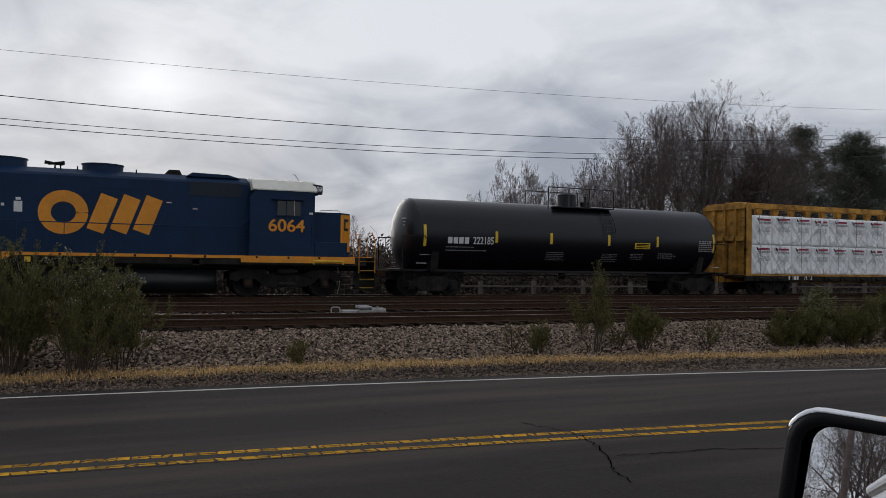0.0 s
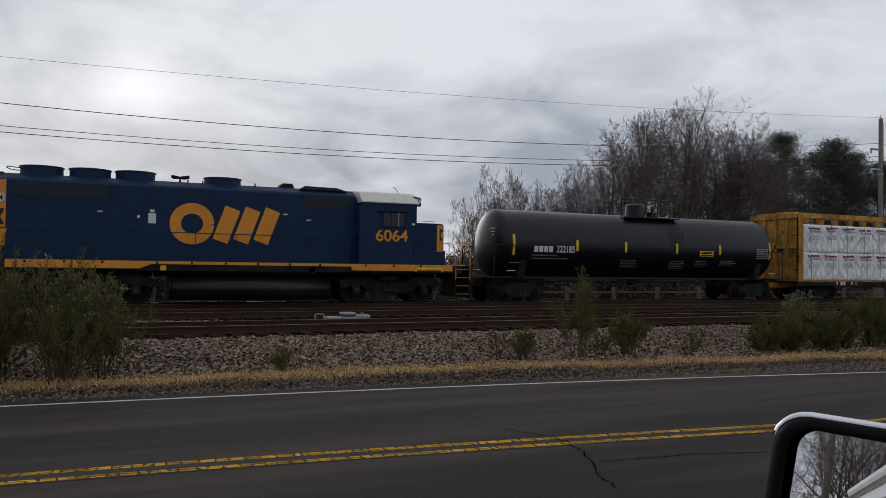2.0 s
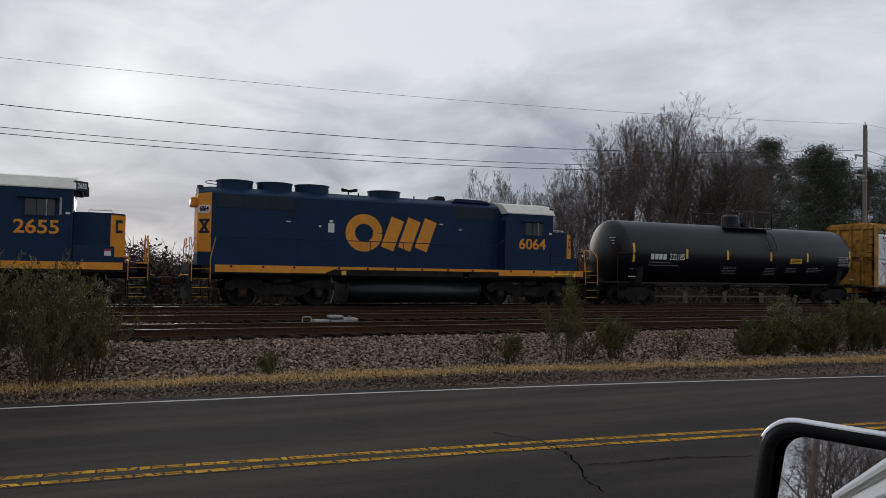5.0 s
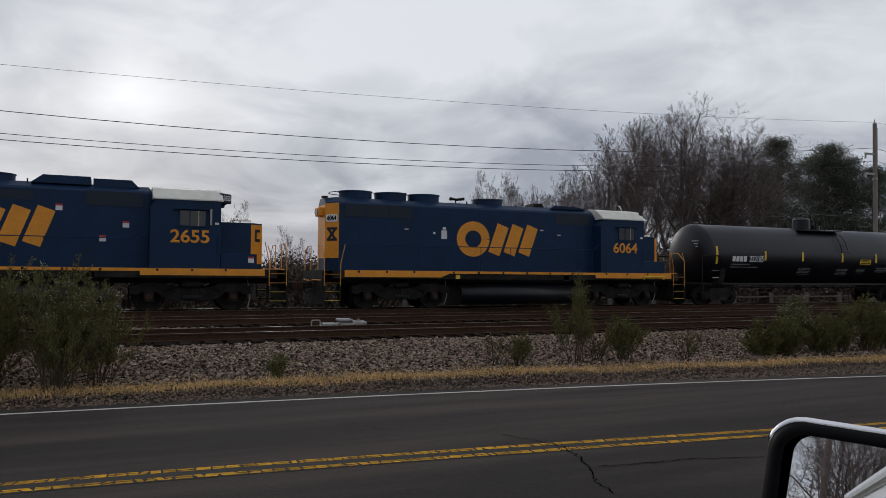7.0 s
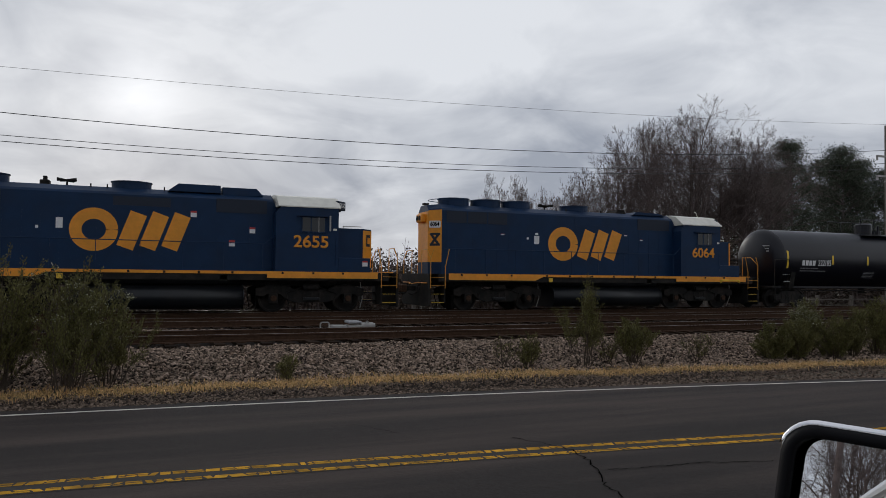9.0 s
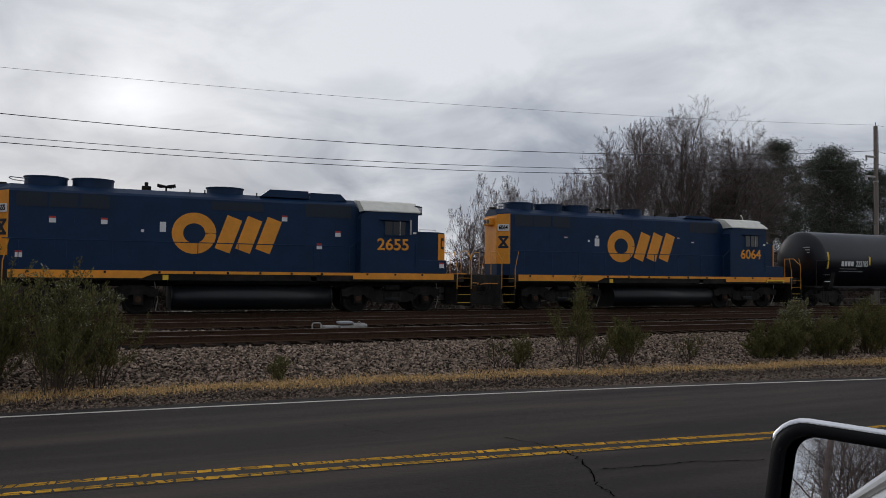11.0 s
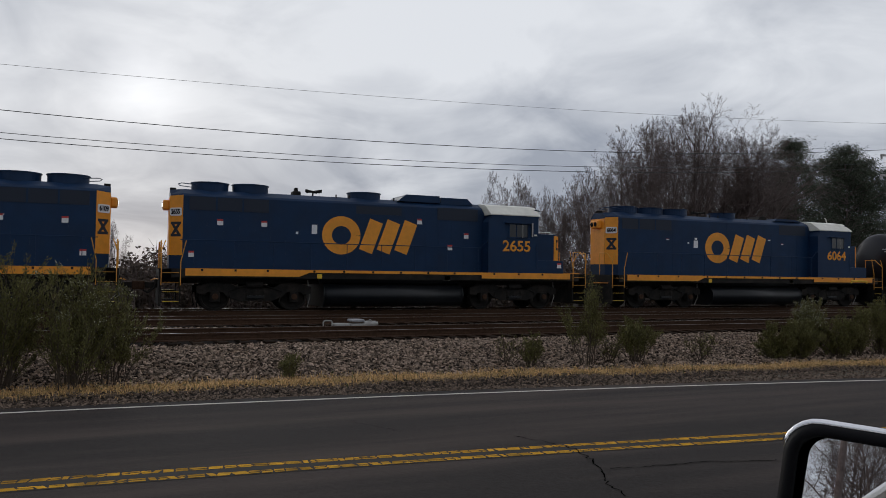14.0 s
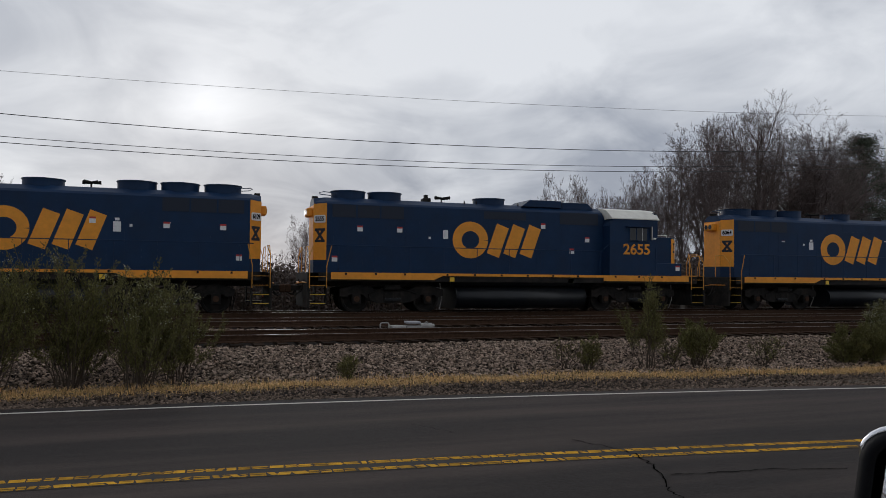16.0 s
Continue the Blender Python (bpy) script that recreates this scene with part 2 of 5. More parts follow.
# ---- building helpers ----
def obj(name, bm, material, smooth=False):
    me = bpy.data.meshes.new(name)
    bm.to_mesh(me)
    bm.free()
    me.materials.append(material)
    if smooth:
        for f in me.polygons:
            f.use_smooth = True
    return new(name, me)


def part(name, bm, material, parent, label="", smooth=False):
    ob = obj(name, bm, material, smooth)
    ob.parent = parent
    if label:
        ob["label"] = label
    return ob


def share(name, me, parent, m):
    """One more object on a mesh that exists."""
    ob = new(name, me)
    ob.parent = parent
    ob.matrix_basis = m
    return ob


def pydata(name, verts, faces, material, parent=None, smooth=False):
    me = bpy.data.meshes.new(name)
    me.from_pydata(verts, [], faces)
    me.materials.append(material)
    if smooth:
        me.polygons.foreach_set("use_smooth", [True] * len(me.polygons))
    ob = new(name, me)
    ob.parent = parent
    return ob


def box(lo, hi, bevel=0.0, bm=None):
    bm = bm or bmesh.new()
    c = [(a + b) / 2 for a, b in zip(lo, hi)]
    s = [abs(b - a) for a, b in zip(lo, hi)]
    r = bmesh.ops.create_cube(bm, size=1, matrix=Matrix.Translation(c) @ Matrix.Diagonal((*s, 1)))
    if bevel:
        edges = list({e for v in r["verts"] for e in v.link_edges})
        bmesh.ops.bevel(bm, geom=edges, offset=bevel, segments=2, affect="EDGES", profile=0.5)
    return bm


def rod(p, q, r, bm=None, seg=8, r2=None):
    bm = bm or bmesh.new()
    p, q = Vector(p), Vector(q)
    d = q - p
    m = Matrix.Translation((p + q) / 2) @ d.to_track_quat("Z", "Y").to_matrix().to_4x4()
    bmesh.ops.create_cone(bm, cap_ends=True, segments=seg, radius1=r, radius2=r if r2 is None else r2, depth=d.length, matrix=m)
    return bm


def pipe(points, r, bm=None, seg=6):
    bm = bm or bmesh.new()
    for a, b in zip(points, points[1:]):
        rod(a, b, r, bm, seg)
    return bm


def prism(outline, a, b, axis="y", bevel=0.0):
    """A closed outline in the plane across axis, drawn out from a to b."""
    bm = bmesh.new()

    def at(p, t):
        return {"y": (p[0], t, p[1]), "x": (t, p[0], p[1]), "z": (p[0], p[1], t)}[axis]
    v1 = [bm.verts.new(at(p, a)) for p in outline]
    v2 = [bm.verts.new(at(p, b)) for p in outline]
    n = len(outline)
    bm.faces.new(v1)
    bm.faces.new(v2[::-1])
    for i in range(n):
        bm.faces.new((v1[i], v2[i], v2[(i + 1) % n], v1[(i + 1) % n]))
    bmesh.ops.recalc_face_normals(bm, faces=bm.faces)
    if bevel:
        bmesh.ops.bevel(bm, geom=list(bm.edges), offset=bevel, segments=2, affect="EDGES", profile=0.5)
    return bm


def lettering(name, text, size, material, parent, m, stretch=1.0, label="", bold=0.0):
    cu = bpy.data.curves.new(name, "FONT")
    cu.body, cu.size, cu.extrude, cu.bevel_depth, cu.bevel_resolution, cu.align_x, cu.align_y = text, size, 0.003, bold, 0, "CENTER", "CENTER"
    tmp = bpy.data.objects.new("tmp", cu)
    scene.collection.objects.link(tmp)
    me = bpy.data.meshes.new_from_object(tmp.evaluated_get(bpy.context.evaluated_depsgraph_get()))
    bpy.data.objects.remove(tmp)
    me.materials.clear()
    me.materials.append(material)
    me.transform(Matrix.Diagonal((stretch, 1, 1, 1)))
    ob = share(name, me, parent, m)
    if label:
        ob["label"] = label
    return ob


def side_pose(x, y, z, side):
    """Writing upright on a wall that faces -y (side -1) or +y (side 1)."""
    return pose(x, y, z, 90, 0, 0) if side < 0 else pose(x, y, z, 90, 0, 180)


# ---- ground, road and tracks ----
ROAD_Z, TRACKS = -0.435, (18.37, 23.25, 27.89)


def road_mid(x):
    c = max(-14.0, min(18.0, x))
    return 7.288 - 0.055 * c - 0.004 * c * c + (x - c) * (-0.055 - 0.008 * c)


def lane_shift(x):
    """The painted centre line leaves the middle a little to the right."""
    return -0.02 - 0.016 * max(0.0, min(20.0, x))


def ease(a, b, v):
    t = max(0.0, min(1.0, (v - a) / (b - a)))
    return t * t * (3 - 2 * t)


def verge_y(x):
    """The grass follows the foot of the ballast, which nears the road to the right."""
    return 13.0 - 0.085 * max(0.0, min(14.0, x - 4.5))


def ground_z(x, y):
    edge = road_mid(x) + 3.95
    z = ROAD_Z - 0.03
    far = 12.55
    z -= 0.06 * ease(edge, edge + 0.8, y)
    z += 0.27 * ease(far + 0.1, 16.3, y)
    z -= 0.55 * ease(30.0, 32.5, y)
    z += 0.03 * noise.noise((x * 0.6, y * 0.6, 0)) * ease(edge, edge + 1, y)
    if y < 3.0:
        z -= 0.05 * ease(3.0, 0.0, y)
    if abs(x) > 60 or y > 60 or y < -40:
        z += 0.5 * noise.noise((x * 0.02, y * 0.02, 3.0)) * min(1, max(abs(x) - 60, y - 60, -40 - y) / 60)
    return z


def spaced(stops):
    out = []
    for (a, b, n) in stops:
        out += [a + (b - a) * i / n for i in range(n)]
    return out + [stops[-1][1]]


xs = spaced(((-1500, -200, 10), (-200, -40, 16), (-40, 60, 150), (60, 200, 20), (200, 1500, 10)))
ys = spaced(((-1200, -60, 10), (-60, 2, 16), (2, 18, 64), (18, 34, 32), (34, 80, 20), (80, 2500, 14)))
gv = [(x, y, ground_z(x, y)) for y in ys for x in xs]
nx = len(xs)
gf = [(j * nx + i, j * nx + i + 1, (j + 1) * nx + i + 1, (j + 1) * nx + i) for j in range(len(ys) - 1) for i in range(nx - 1)]
ground = pydata("ground", gv, gf, M_EARTH, smooth=True)
# the bed under the stones carries the painted shade of their gaps
ground.data.materials.append(M_SHADED_BED)
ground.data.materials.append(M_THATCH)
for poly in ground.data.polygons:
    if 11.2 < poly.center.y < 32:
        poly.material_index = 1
    if abs(poly.center.y - verge_y(poly.center.x)) < 0.38 and -40 < poly.center.x < 60:
        poly.material_index = 2
tagged(ground, "brown earth and grey gravel beside the tracks", "ground", kind="structure")


def strip(name, off_a, off_b, z, material, label, kind="structure", thick=0.0, x0=-300, x1=300, parent=None, shifted=False):
    """A band along the road between two offsets from its middle."""
    st = spaced(((x0, max(x0, -30), 8), (max(x0, -30), min(x1, 40), 90), (min(x1, 40), x1, 8))) if x0 < -30 else spaced(((x0, x1, 60),))
    v, f = [], []
    for x in st:
        m = road_mid(x) + (lane_shift(x) if shifted else 0)
        v += [(x, m + off_a, z), (x, m + off_b, z)]
        if thick:
            v += [(x, m + off_a - 0.08, z - thick), (x, m + off_b + 0.08, z - thick)]
    k = 4 if thick else 2
    for i in range(len(st) - 1):
        a = i * k
        f.append((a, a + k, a + k + 1, a + 1))
        if thick:
            f += [(a + 2, a + 2 + k, a + k, a), (a + 1, a + 1 + k, a + 3 + k, a + 3)]
    return tagged(pydata(name, v, f, material, parent), label, "road", kind=kind)


road = strip("road", -3.95, 3.95, ROAD_Z, M_ASPHALT, "dark grey worn asphalt two-lane road", thick=0.07)
strip("edge_line", 3.57, 3.65, ROAD_Z + 0.004, M_ROADWHITE, "thin worn white edge line on the asphalt")
strip("edge_line", -3.66, -3.56, ROAD_Z + 0.004, M_ROADWHITE, "thin worn white edge line on the asphalt")
strip("tar_band", -0.2, 0.2, ROAD_Z + 0.003, M_BAND, "dark band between the yellow lines", shifted=True)


def cracked_line(off, width):
    """One worn yellow line, broken by cracks into plates."""
    rnd = random.Random(int(off * 1000) + 7)
    v, f = [], []
    x = -30.0
    while x < 45:
        n = rnd.uniform(0.04, 0.15)
        gap = rnd.choice((0.012, 0.018, 0.028))
        a, b, sk = x, x + n, rnd.uniform(-0.022, 0.022)
        rows = ((off - width / 2, off + width / 2),)
        if rnd.random() < 0.6:
            c = off + rnd.uniform(-0.02, 0.02)
            rows = ((off - width / 2, c - 0.006), (c + 0.008, off + width / 2))
        for lo, hi in rows:
            j = [rnd.uniform(-0.006, 0.006) for _ in range(4)]
            q = len(v)
            v += [(a - sk, road_mid(a) + lane_shift(a) + lo + j[0], ROAD_Z + 0.005), (b - sk, road_mid(b) + lane_shift(b) + lo + j[1], ROAD_Z + 0.005),
                  (b + sk, road_mid(b) + lane_shift(b) + hi + j[2], ROAD_Z + 0.005), (a + sk, road_mid(a) + lane_shift(a) + hi + j[3], ROAD_Z + 0.005)]
            f.append((q, q + 1, q + 2, q + 3))
        x = b + gap
    return tagged(pydata("centre_line", v, f, M_ROADYEL), "worn yellow centre line, cracked, on the asphalt", "road marking", kind="structure")


cracked_line(0.125, 0.1)
cracked_line(-0.125, 0.1)


def road_crack(pts, w, seed):
    rnd = random.Random(seed)
    fine = []
    for (x0, y0), (x1, y1) in zip(pts, pts[1:]):
        n = max(2, int(math.hypot(x1 - x0, y1 - y0) / 0.06))
        for i in range(n):
            t = i / n
            fine.append((x0 + (x1 - x0) * t + rnd.uniform(-0.04, 0.04), y0 + (y1 - y0) * t + rnd.uniform(-0.025, 0.025)))
    v, f = [], []
    for i, (x, y) in enumerate(fine):
        a = fine[min(i + 1, len(fine) - 1)]
        b = fine[max(i - 1, 0)]
        d = Vector((a[0] - b[0], a[1] - b[1]))
        d = d.normalized() if d.length else Vector((1, 0))
        k = w * rnd.uniform(0.4, 1.2)
        v += [(x - d.y * k, y + d.x * k, ROAD_Z + 0.007), (x + d.y * k, y - d.x * k, ROAD_Z + 0.007)]
        if i:
            q = 2 * i
            f.append((q - 2, q - 1, q + 1, q))
    return tagged(pydata("road_crack", v, f, M_TAR), "thin black crack in the asphalt", "road crack", kind="structure")


road_crack(((4.15, 7.6), (4.28, 7.3), (4.44, 6.84), (4.35, 6.4), (4.22, 6.05), (4.05, 5.75), (3.95, 5.4), (3.86, 5.15)), 0.009, 3)
road_crack(((4.3, 6.0), (4.9, 5.95), (5.4, 5.9), (6.2, 5.7)), 0.008, 5)
road_crack(((2.6, 9.0), (3.0, 8.2)), 0.004, 6)


RAIL = [(-0.075, -0.17), (0.075, -0.17), (0.075, -0.155), (0.012, -0.14), (0.012, -0.045), (0.036, -0.035), (0.036, -0.004), (0.028, 0.0), (-0.028, 0.0), (-0.036, -0.004), (-0.036, -0.035), (-0.012, -0.045), (-0.012, -0.14), (-0.075, -0.155)]


def build_track(y, label):
    track = tagged(new("railway_track"), label, "railway track", "tracks", kind="structure")
    track.location = (0, y, 0)
    for side in (-1, 1):
        r = part("rail", prism([(px + side * 0.753, pz) for px, pz in RAIL], -220, 260, "x"), M_RUST, track)
        part("rail_head", box((-220, side * 0.753 - 0.024, -0.004), (260, side * 0.753 + 0.024, 0.0015)), M_RAILHEAD, r, "polished top of the rail")
    tie = box((-0.115, -1.3, -0.35), (0.115, 1.3, -0.172), 0.008)
    me = bpy.data.meshes.new("tie")
    tie.to_mesh(me)
    tie.free()
    me.materials.append(M_TIE)
    rnd = random.Random(int(y * 10))
    x = -10.0
    while x < 46:
        share("tie", me, track, pose(x + rnd.uniform(-0.03, 0.03), rnd.uniform(-0.08, 0.08), rnd.uniform(-0.01, 0.01), 0, 0, rnd.uniform(-1.5, 1.5)))
        x += 0.52
    far = bmesh.new()
    while x < 150:
        box((x - 0.115, -1.3, -0.35), (x + 0.115, 1.3, -0.172), 0, far)
        x += 0.52
    tagged(part("distant_ties", far, M_TIE, track), kind="stuff")
    plate = bmesh.new()
    x = -10.0
    while x < 46:
        for side in (-1, 1):
            box((x - 0.09, side * 0.753 - 0.17, -0.178), (x + 0.09, side * 0.753 + 0.17, -0.162), 0, plate)
            for q in (-0.095, 0.095):
                box((x + 0.04, side * 0.753 + q - 0.012, -0.16), (x + 0.065, side * 0.753 + q + 0.012, -0.135), 0, plate)
        x += 0.52
    tagged(part("tie_plate_rest", plate, M_RUST, track), kind="stuff")
    return track


for y in TRACKS:
    build_track(y, "rusty steel rails on creosoted wooden ties")

STONES = [Vector(p) for p in ((1, 0.1, 0), (-0.9, 0.3, 0.1), (0.1, 0.9, -0.1), (0.2, -1, 0.1), (0.1, 0.1, 0.75), (-0.5, -0.5, 0.5), (0.5, 0.55, 0.4))]
STONE_FACES = ((4, 0, 6), (6, 0, 2), (4, 6, 2), (4, 2, 1), (4, 1, 5), (4, 5, 3), (4, 3, 0), (5, 1, 3))


def scatter_stones(name, count, where, size, material, seed, label, category):
    rnd, gen = random.Random(seed), np.random.default_rng(seed)
    spot = np.array([where(rnd) for _ in range(count)])
    low = np.array([ground_z(x, y) for x, y in spot])
    s = size * gen.uniform(0.5, 1.6, count)
    shape = np.array([tuple(p) for p in STONES])[None] * (s[:, None] * gen.uniform(0.65, 1.3, (count, 3)))[:, None, :]
    for i, j, reach in ((1, 2, 0.6), (0, 2, 0.6), (0, 1, 3.1416)):
        a = gen.uniform(-reach, reach, count)[:, None]
        p, q = shape[..., i] * np.cos(a) - shape[..., j] * np.sin(a), shape[..., i] * np.sin(a) + shape[..., j] * np.cos(a)
        shape[..., i], shape[..., j] = p, q
    shape[..., :2] += spot[:, None, :]
    shape[..., 2] += (low + s * gen.uniform(-0.1, 1.3, count))[:, None]
    faces = (np.array(STONE_FACES)[None] + (np.arange(count) * len(STONES))[:, None, None]).reshape(-1, 3)
    return tagged(pydata(name, shape.reshape(-1, 3).tolist(), faces.tolist(), material), label, category, kind="stuff")


def on_slope(r):
    # thicker where the view is nearest
    x = r.uniform(-6, 34) if r.random() < 0.75 else r.uniform(0, 70)
    return x, r.uniform(verge_y(x) + 0.15, 17.15)


def on_bed(r):
    return r.uniform(-6, 60), r.choice((r.uniform(19.7, 21.9), r.uniform(24.6, 26.5), r.uniform(17.2, 30)))


def on_shoulder(r):
    x = r.uniform(-5, 30)
    return x, r.uniform(road_mid(x) + 3.88, verge_y(x) + 0.05)


scatter_stones("ballast_stones", 125000, on_slope, 0.027, M_STONE, 1, "loose grey and brown crushed ballast stones", "ballast")
scatter_stones("track_bed_stones", 22000, on_bed, 0.034, M_STONE_DARK, 2, "loose grey ballast stones between the tracks", "ballast")
scatter_stones("fresh_ballast", 2600, lambda r: (r.gauss(0.4, 1.3), r.gauss(21.3, 0.22)), 0.04, M_STONE, 4, "patch of pale fresh ballast between the tracks", "ballast")
scatter_stones("fresh_ballast", 2200, lambda r: (r.uniform(1.0, 9.5), r.gauss(30.3, 0.3)), 0.05, M_STONE, 5, "strip of pale ballast beyond the far rails", "ballast")
scatter_stones("shoulder_gravel", 42000, on_shoulder, 0.018, M_GRAVEL, 3, "fine dark grey gravel on the road shoulder", "gravel")


def grass(name, count, where, tall, material, seed, label):
    rnd = random.Random(seed)
    v, f = [], []
    for _ in range(count):
        x, y = where(rnd)
        z = ground_z(x, y) - 0.01
        h, a, lean = tall * rnd.uniform(0.4, 1.25), rnd.uniform(0, 6.3), rnd.uniform(0.2, 1.5)
        w = 0.004 + 0.003 * rnd.random()
        dx, dy = math.cos(a), math.sin(a)
        n = len(v)
        v += [(x - dy * w, y + dx * w, z), (x + dy * w, y - dx * w, z), (x + dx * h * lean * 0.3 + dy * w * 0.7, y + dy * h * lean * 0.3 - dx * w * 0.7, z + h * 0.6),
              (x + dx * h * lean * 0.3 - dy * w * 0.7, y + dy * h * lean * 0.3 + dx * w * 0.7, z + h * 0.6), (x + dx * h * lean, y + dy * h * lean, z + h * (1 - 0.45 * lean))]
        f += [(n, n + 1, n + 2, n + 3), (n + 3, n + 2, n + 4)]
    return tagged(pydata(name, v, f, material), label, "grass", kind="stuff")


def in_verge(r):
    x = r.uniform(-6, 40)
    clump = 0.5 + 0.5 * noise.noise((x * 0.8, 4.0, 0))
    return x, verge_y(x) + r.gauss(0, 0.12 + 0.22 * clump) + 0.16 * noise.noise((x * 0.5, 0, 1))


grass("dry_grass", 60000, in_verge, 0.11, M_GRASS, 11, "dry straw-coloured grass along the foot of the ballast")
grass("sparse_green_grass", 2600, lambda r: (lambda x: (x, verge_y(x) + r.gauss(0, 0.25)))(r.uniform(-5, 40)), 0.13, M_GRASS_GREEN, 12, "sparse green grass among the dry grass")


# ---- plants ----
def tube_mesh(name, segs, material, parent):
    v, f = [], []
    for p, q, r0, r1 in segs:
        d = (q - p)
        if d.length < 1e-5:
            continue
        k = 6 if r0 > 0.08 else (4 if r0 > 0.025 else 3)
        a = d.orthogonal().normalized()
        b = d.normalized().cross(a)
        n = len(v)
        for i in range(k):
            t = 2 * math.pi * i / k
            o = a * math.cos(t) + b * math.sin(t)
            v.append(p + o * r0)
            v.append(q + o * r1)
        for i in range(k):
            j = (i + 1) % k
            f.append((n + 2 * i, n + 2 * j, n + 2 * j + 1, n + 2 * i + 1))
    return pydata(name, [tuple(p) for p in v], f, material, parent)


def bare_tree(height, seed, stems, label, spread=0.5, clear=0.3, trunk_r=0.22, name="bare_tree", rise=0.35, forks=11, limb=0.5, radius=4.0):
    """A leafless tree: each stem forks into limbs, boughs, branches and fine upswept twigs."""
    rnd = random.Random(seed)
    tree = tagged(new(name), label, "tree", "bare trees")
    limbs, twigs = [[] for _ in range(stems)], []

    def branch(p, d, length, r, level, stem):
        n = (9, 7, 5, 4, 2)[level]
        step = length / n
        wander = (0.05, 0.11, 0.15, 0.2, 0.16)[level]
        pts, ways = [p], [d]
        for k in range(n):
            d = (d + Vector((rnd.gauss(0, wander), rnd.gauss(0, wander), rnd.gauss(0, wander) + rise * (0.05, 0.2, 0.22, 0.2, 0.12)[level]))).normalized()
            p = p + d * step
            pts.append(p)
            ways.append(d)
        for k in range(n):
            a, b = (max(0.0055, r * (1 - 0.78 * q / n)) for q in (k, k + 1))
            (limbs[stem] if a > 0.055 else twigs).append((pts[k], pts[k + 1], a, b))
        if level == 4:
            return
        count = (forks, 8, 7, 6)[level]
        first = clear if level == 0 else 0.22
        turn = rnd.uniform(0, 6.3)
        for k in range(count):
            t = first + (1.0 - first) * (k + rnd.uniform(0.1, 0.9)) / count
            i = min(n - 1, int(t * n))
            at, way = pts[i].lerp(pts[i + 1], t * n - i), ways[i + 1]
            turn += 2.4 + rnd.gauss(0, 0.4)
            side = way.orthogonal().normalized()
            side = side * math.cos(turn) + way.cross(side) * math.sin(turn)
            open_ = (spread, 0.75, 0.8, 0.75)[level] * rnd.uniform(0.7, 1.35)
            kid = (way * math.cos(open_) + side * math.sin(open_)).normalized()
            size = length * (limb, 0.46, 0.44, 0.42)[level] * (1.12 - 0.62 * t) / 0.8 * rnd.uniform(0.75, 1.25)
            branch(at, kid, size, max(0.006, r * (1 - 0.72 * t) * (0.62 if level == 0 else 0.55)), level + 1, stem)

    for k in range(stems):
        a = 6.283 * (k + rnd.uniform(0, 0.7)) / stems
        o = 0.0 if stems == 1 else rnd.uniform(0.1, 0.45)
        tip = 0.06 if stems == 1 else rnd.uniform(0.12, 0.34)
        branch(Vector((math.cos(a) * o, math.sin(a) * o, -0.3)), Vector((math.cos(a) * tip, math.sin(a) * tip, 1)).normalized(), height * rnd.uniform(0.8, 1.0) * (0.92 if stems > 1 else 0.86), trunk_r, 0, k)
    # bring the whole to its height and crown radius
    reach = sorted(math.hypot(q.x, q.y) for _, q, _, _ in twigs)
    wide, tall = radius / reach[int(len(reach) * 0.97)], height / max(q.z for _, q, _, _ in twigs)

    def fitted(segs):
        return [(Vector((p.x * wide, p.y * wide, p.z * tall)), Vector((q.x * wide, q.y * wide, q.z * tall)), a, b) for p, q, a, b in segs]
    for stem in limbs:
        tube_mesh("trunk", fitted(stem), M_BARK, tree)
    tube_mesh("crown", fitted(twigs), M_BARK, tree)
    return tree


def set_down(ob, x, y, turn=0.0, size=1.0, drop=0.0):
    ob.matrix_basis = pose(x, y, ground_z(x, y) - drop, 0, 0, turn) @ Matrix.Scale(size, 4)
    return ob


def again(ob, x, y, turn, size):
    c = copy_thing(ob, pose(x, y, ground_z(x, y), 0, 0, turn))
    c.scale = (size, size, size)
    return c


tree_a = set_down(bare_tree(17.0, 21, 1, "leafless broadleaf tree with a forked trunk and wide round crown", 0.8, 0.42, 0.30, forks=17, limb=0.6, rise=0.3, radius=6.2), 48.4, 48, 40)
tree_b = set_down(bare_tree(15.4, 22, 4, "tall leafless tree with several upright grey stems", 0.6, 0.25, 0.15, forks=9, limb=0.42, rise=0.45, radius=3.9), 39.2, 48.5)
tree_d = set_down(bare_tree(17.0, 27, 1, "tall leafless tree with a straight grey trunk", 0.7, 0.34, 0.24, forks=18, limb=0.42, rise=0.5, radius=3.7), 42.7, 48.0, 70)
again(tree_b, 36.6, 49.0, 130, 0.86)
again(tree_b, 34.4, 49.5, 230, 0.70)
again(tree_d, 40.8, 51.5, 200, 0.94)
again(tree_a, 50.4, 51.5, 160, 0.88)
again(tree_a, 47.0, 50.0, 265, 0.93)
again(tree_b, 44.8, 51.0, 310, 1.0)
again(tree_d, 49.0, 49.0, 120, 0.92)
again(tree_b, 51.8, 50.0, 40, 0.90)
tree_c = set_down(bare_tree(9.6, 24, 2, "small leafless scrubby tree with crooked twigs", 0.8, 0.22, 0.10, "small_bare_tree", forks=8, limb=0.5, rise=0.2, radius=2.9), 24.4, 46)
for x, y, a, s in ((26.9, 46.5, 80, 0.98), (29.3, 47, 170, 1.02), (31.3, 48, 250, 1.04), (22.0, 46, 20, 0.72), (33.2, 49, 120, 1.1), (25.6, 49, 200, 0.9), (23.2, 47, 140, 0.84), (28.2, 48.5, 30, 0.97), (30.6, 46, 330, 0.96)):
    again(tree_c, x, y, a, s)
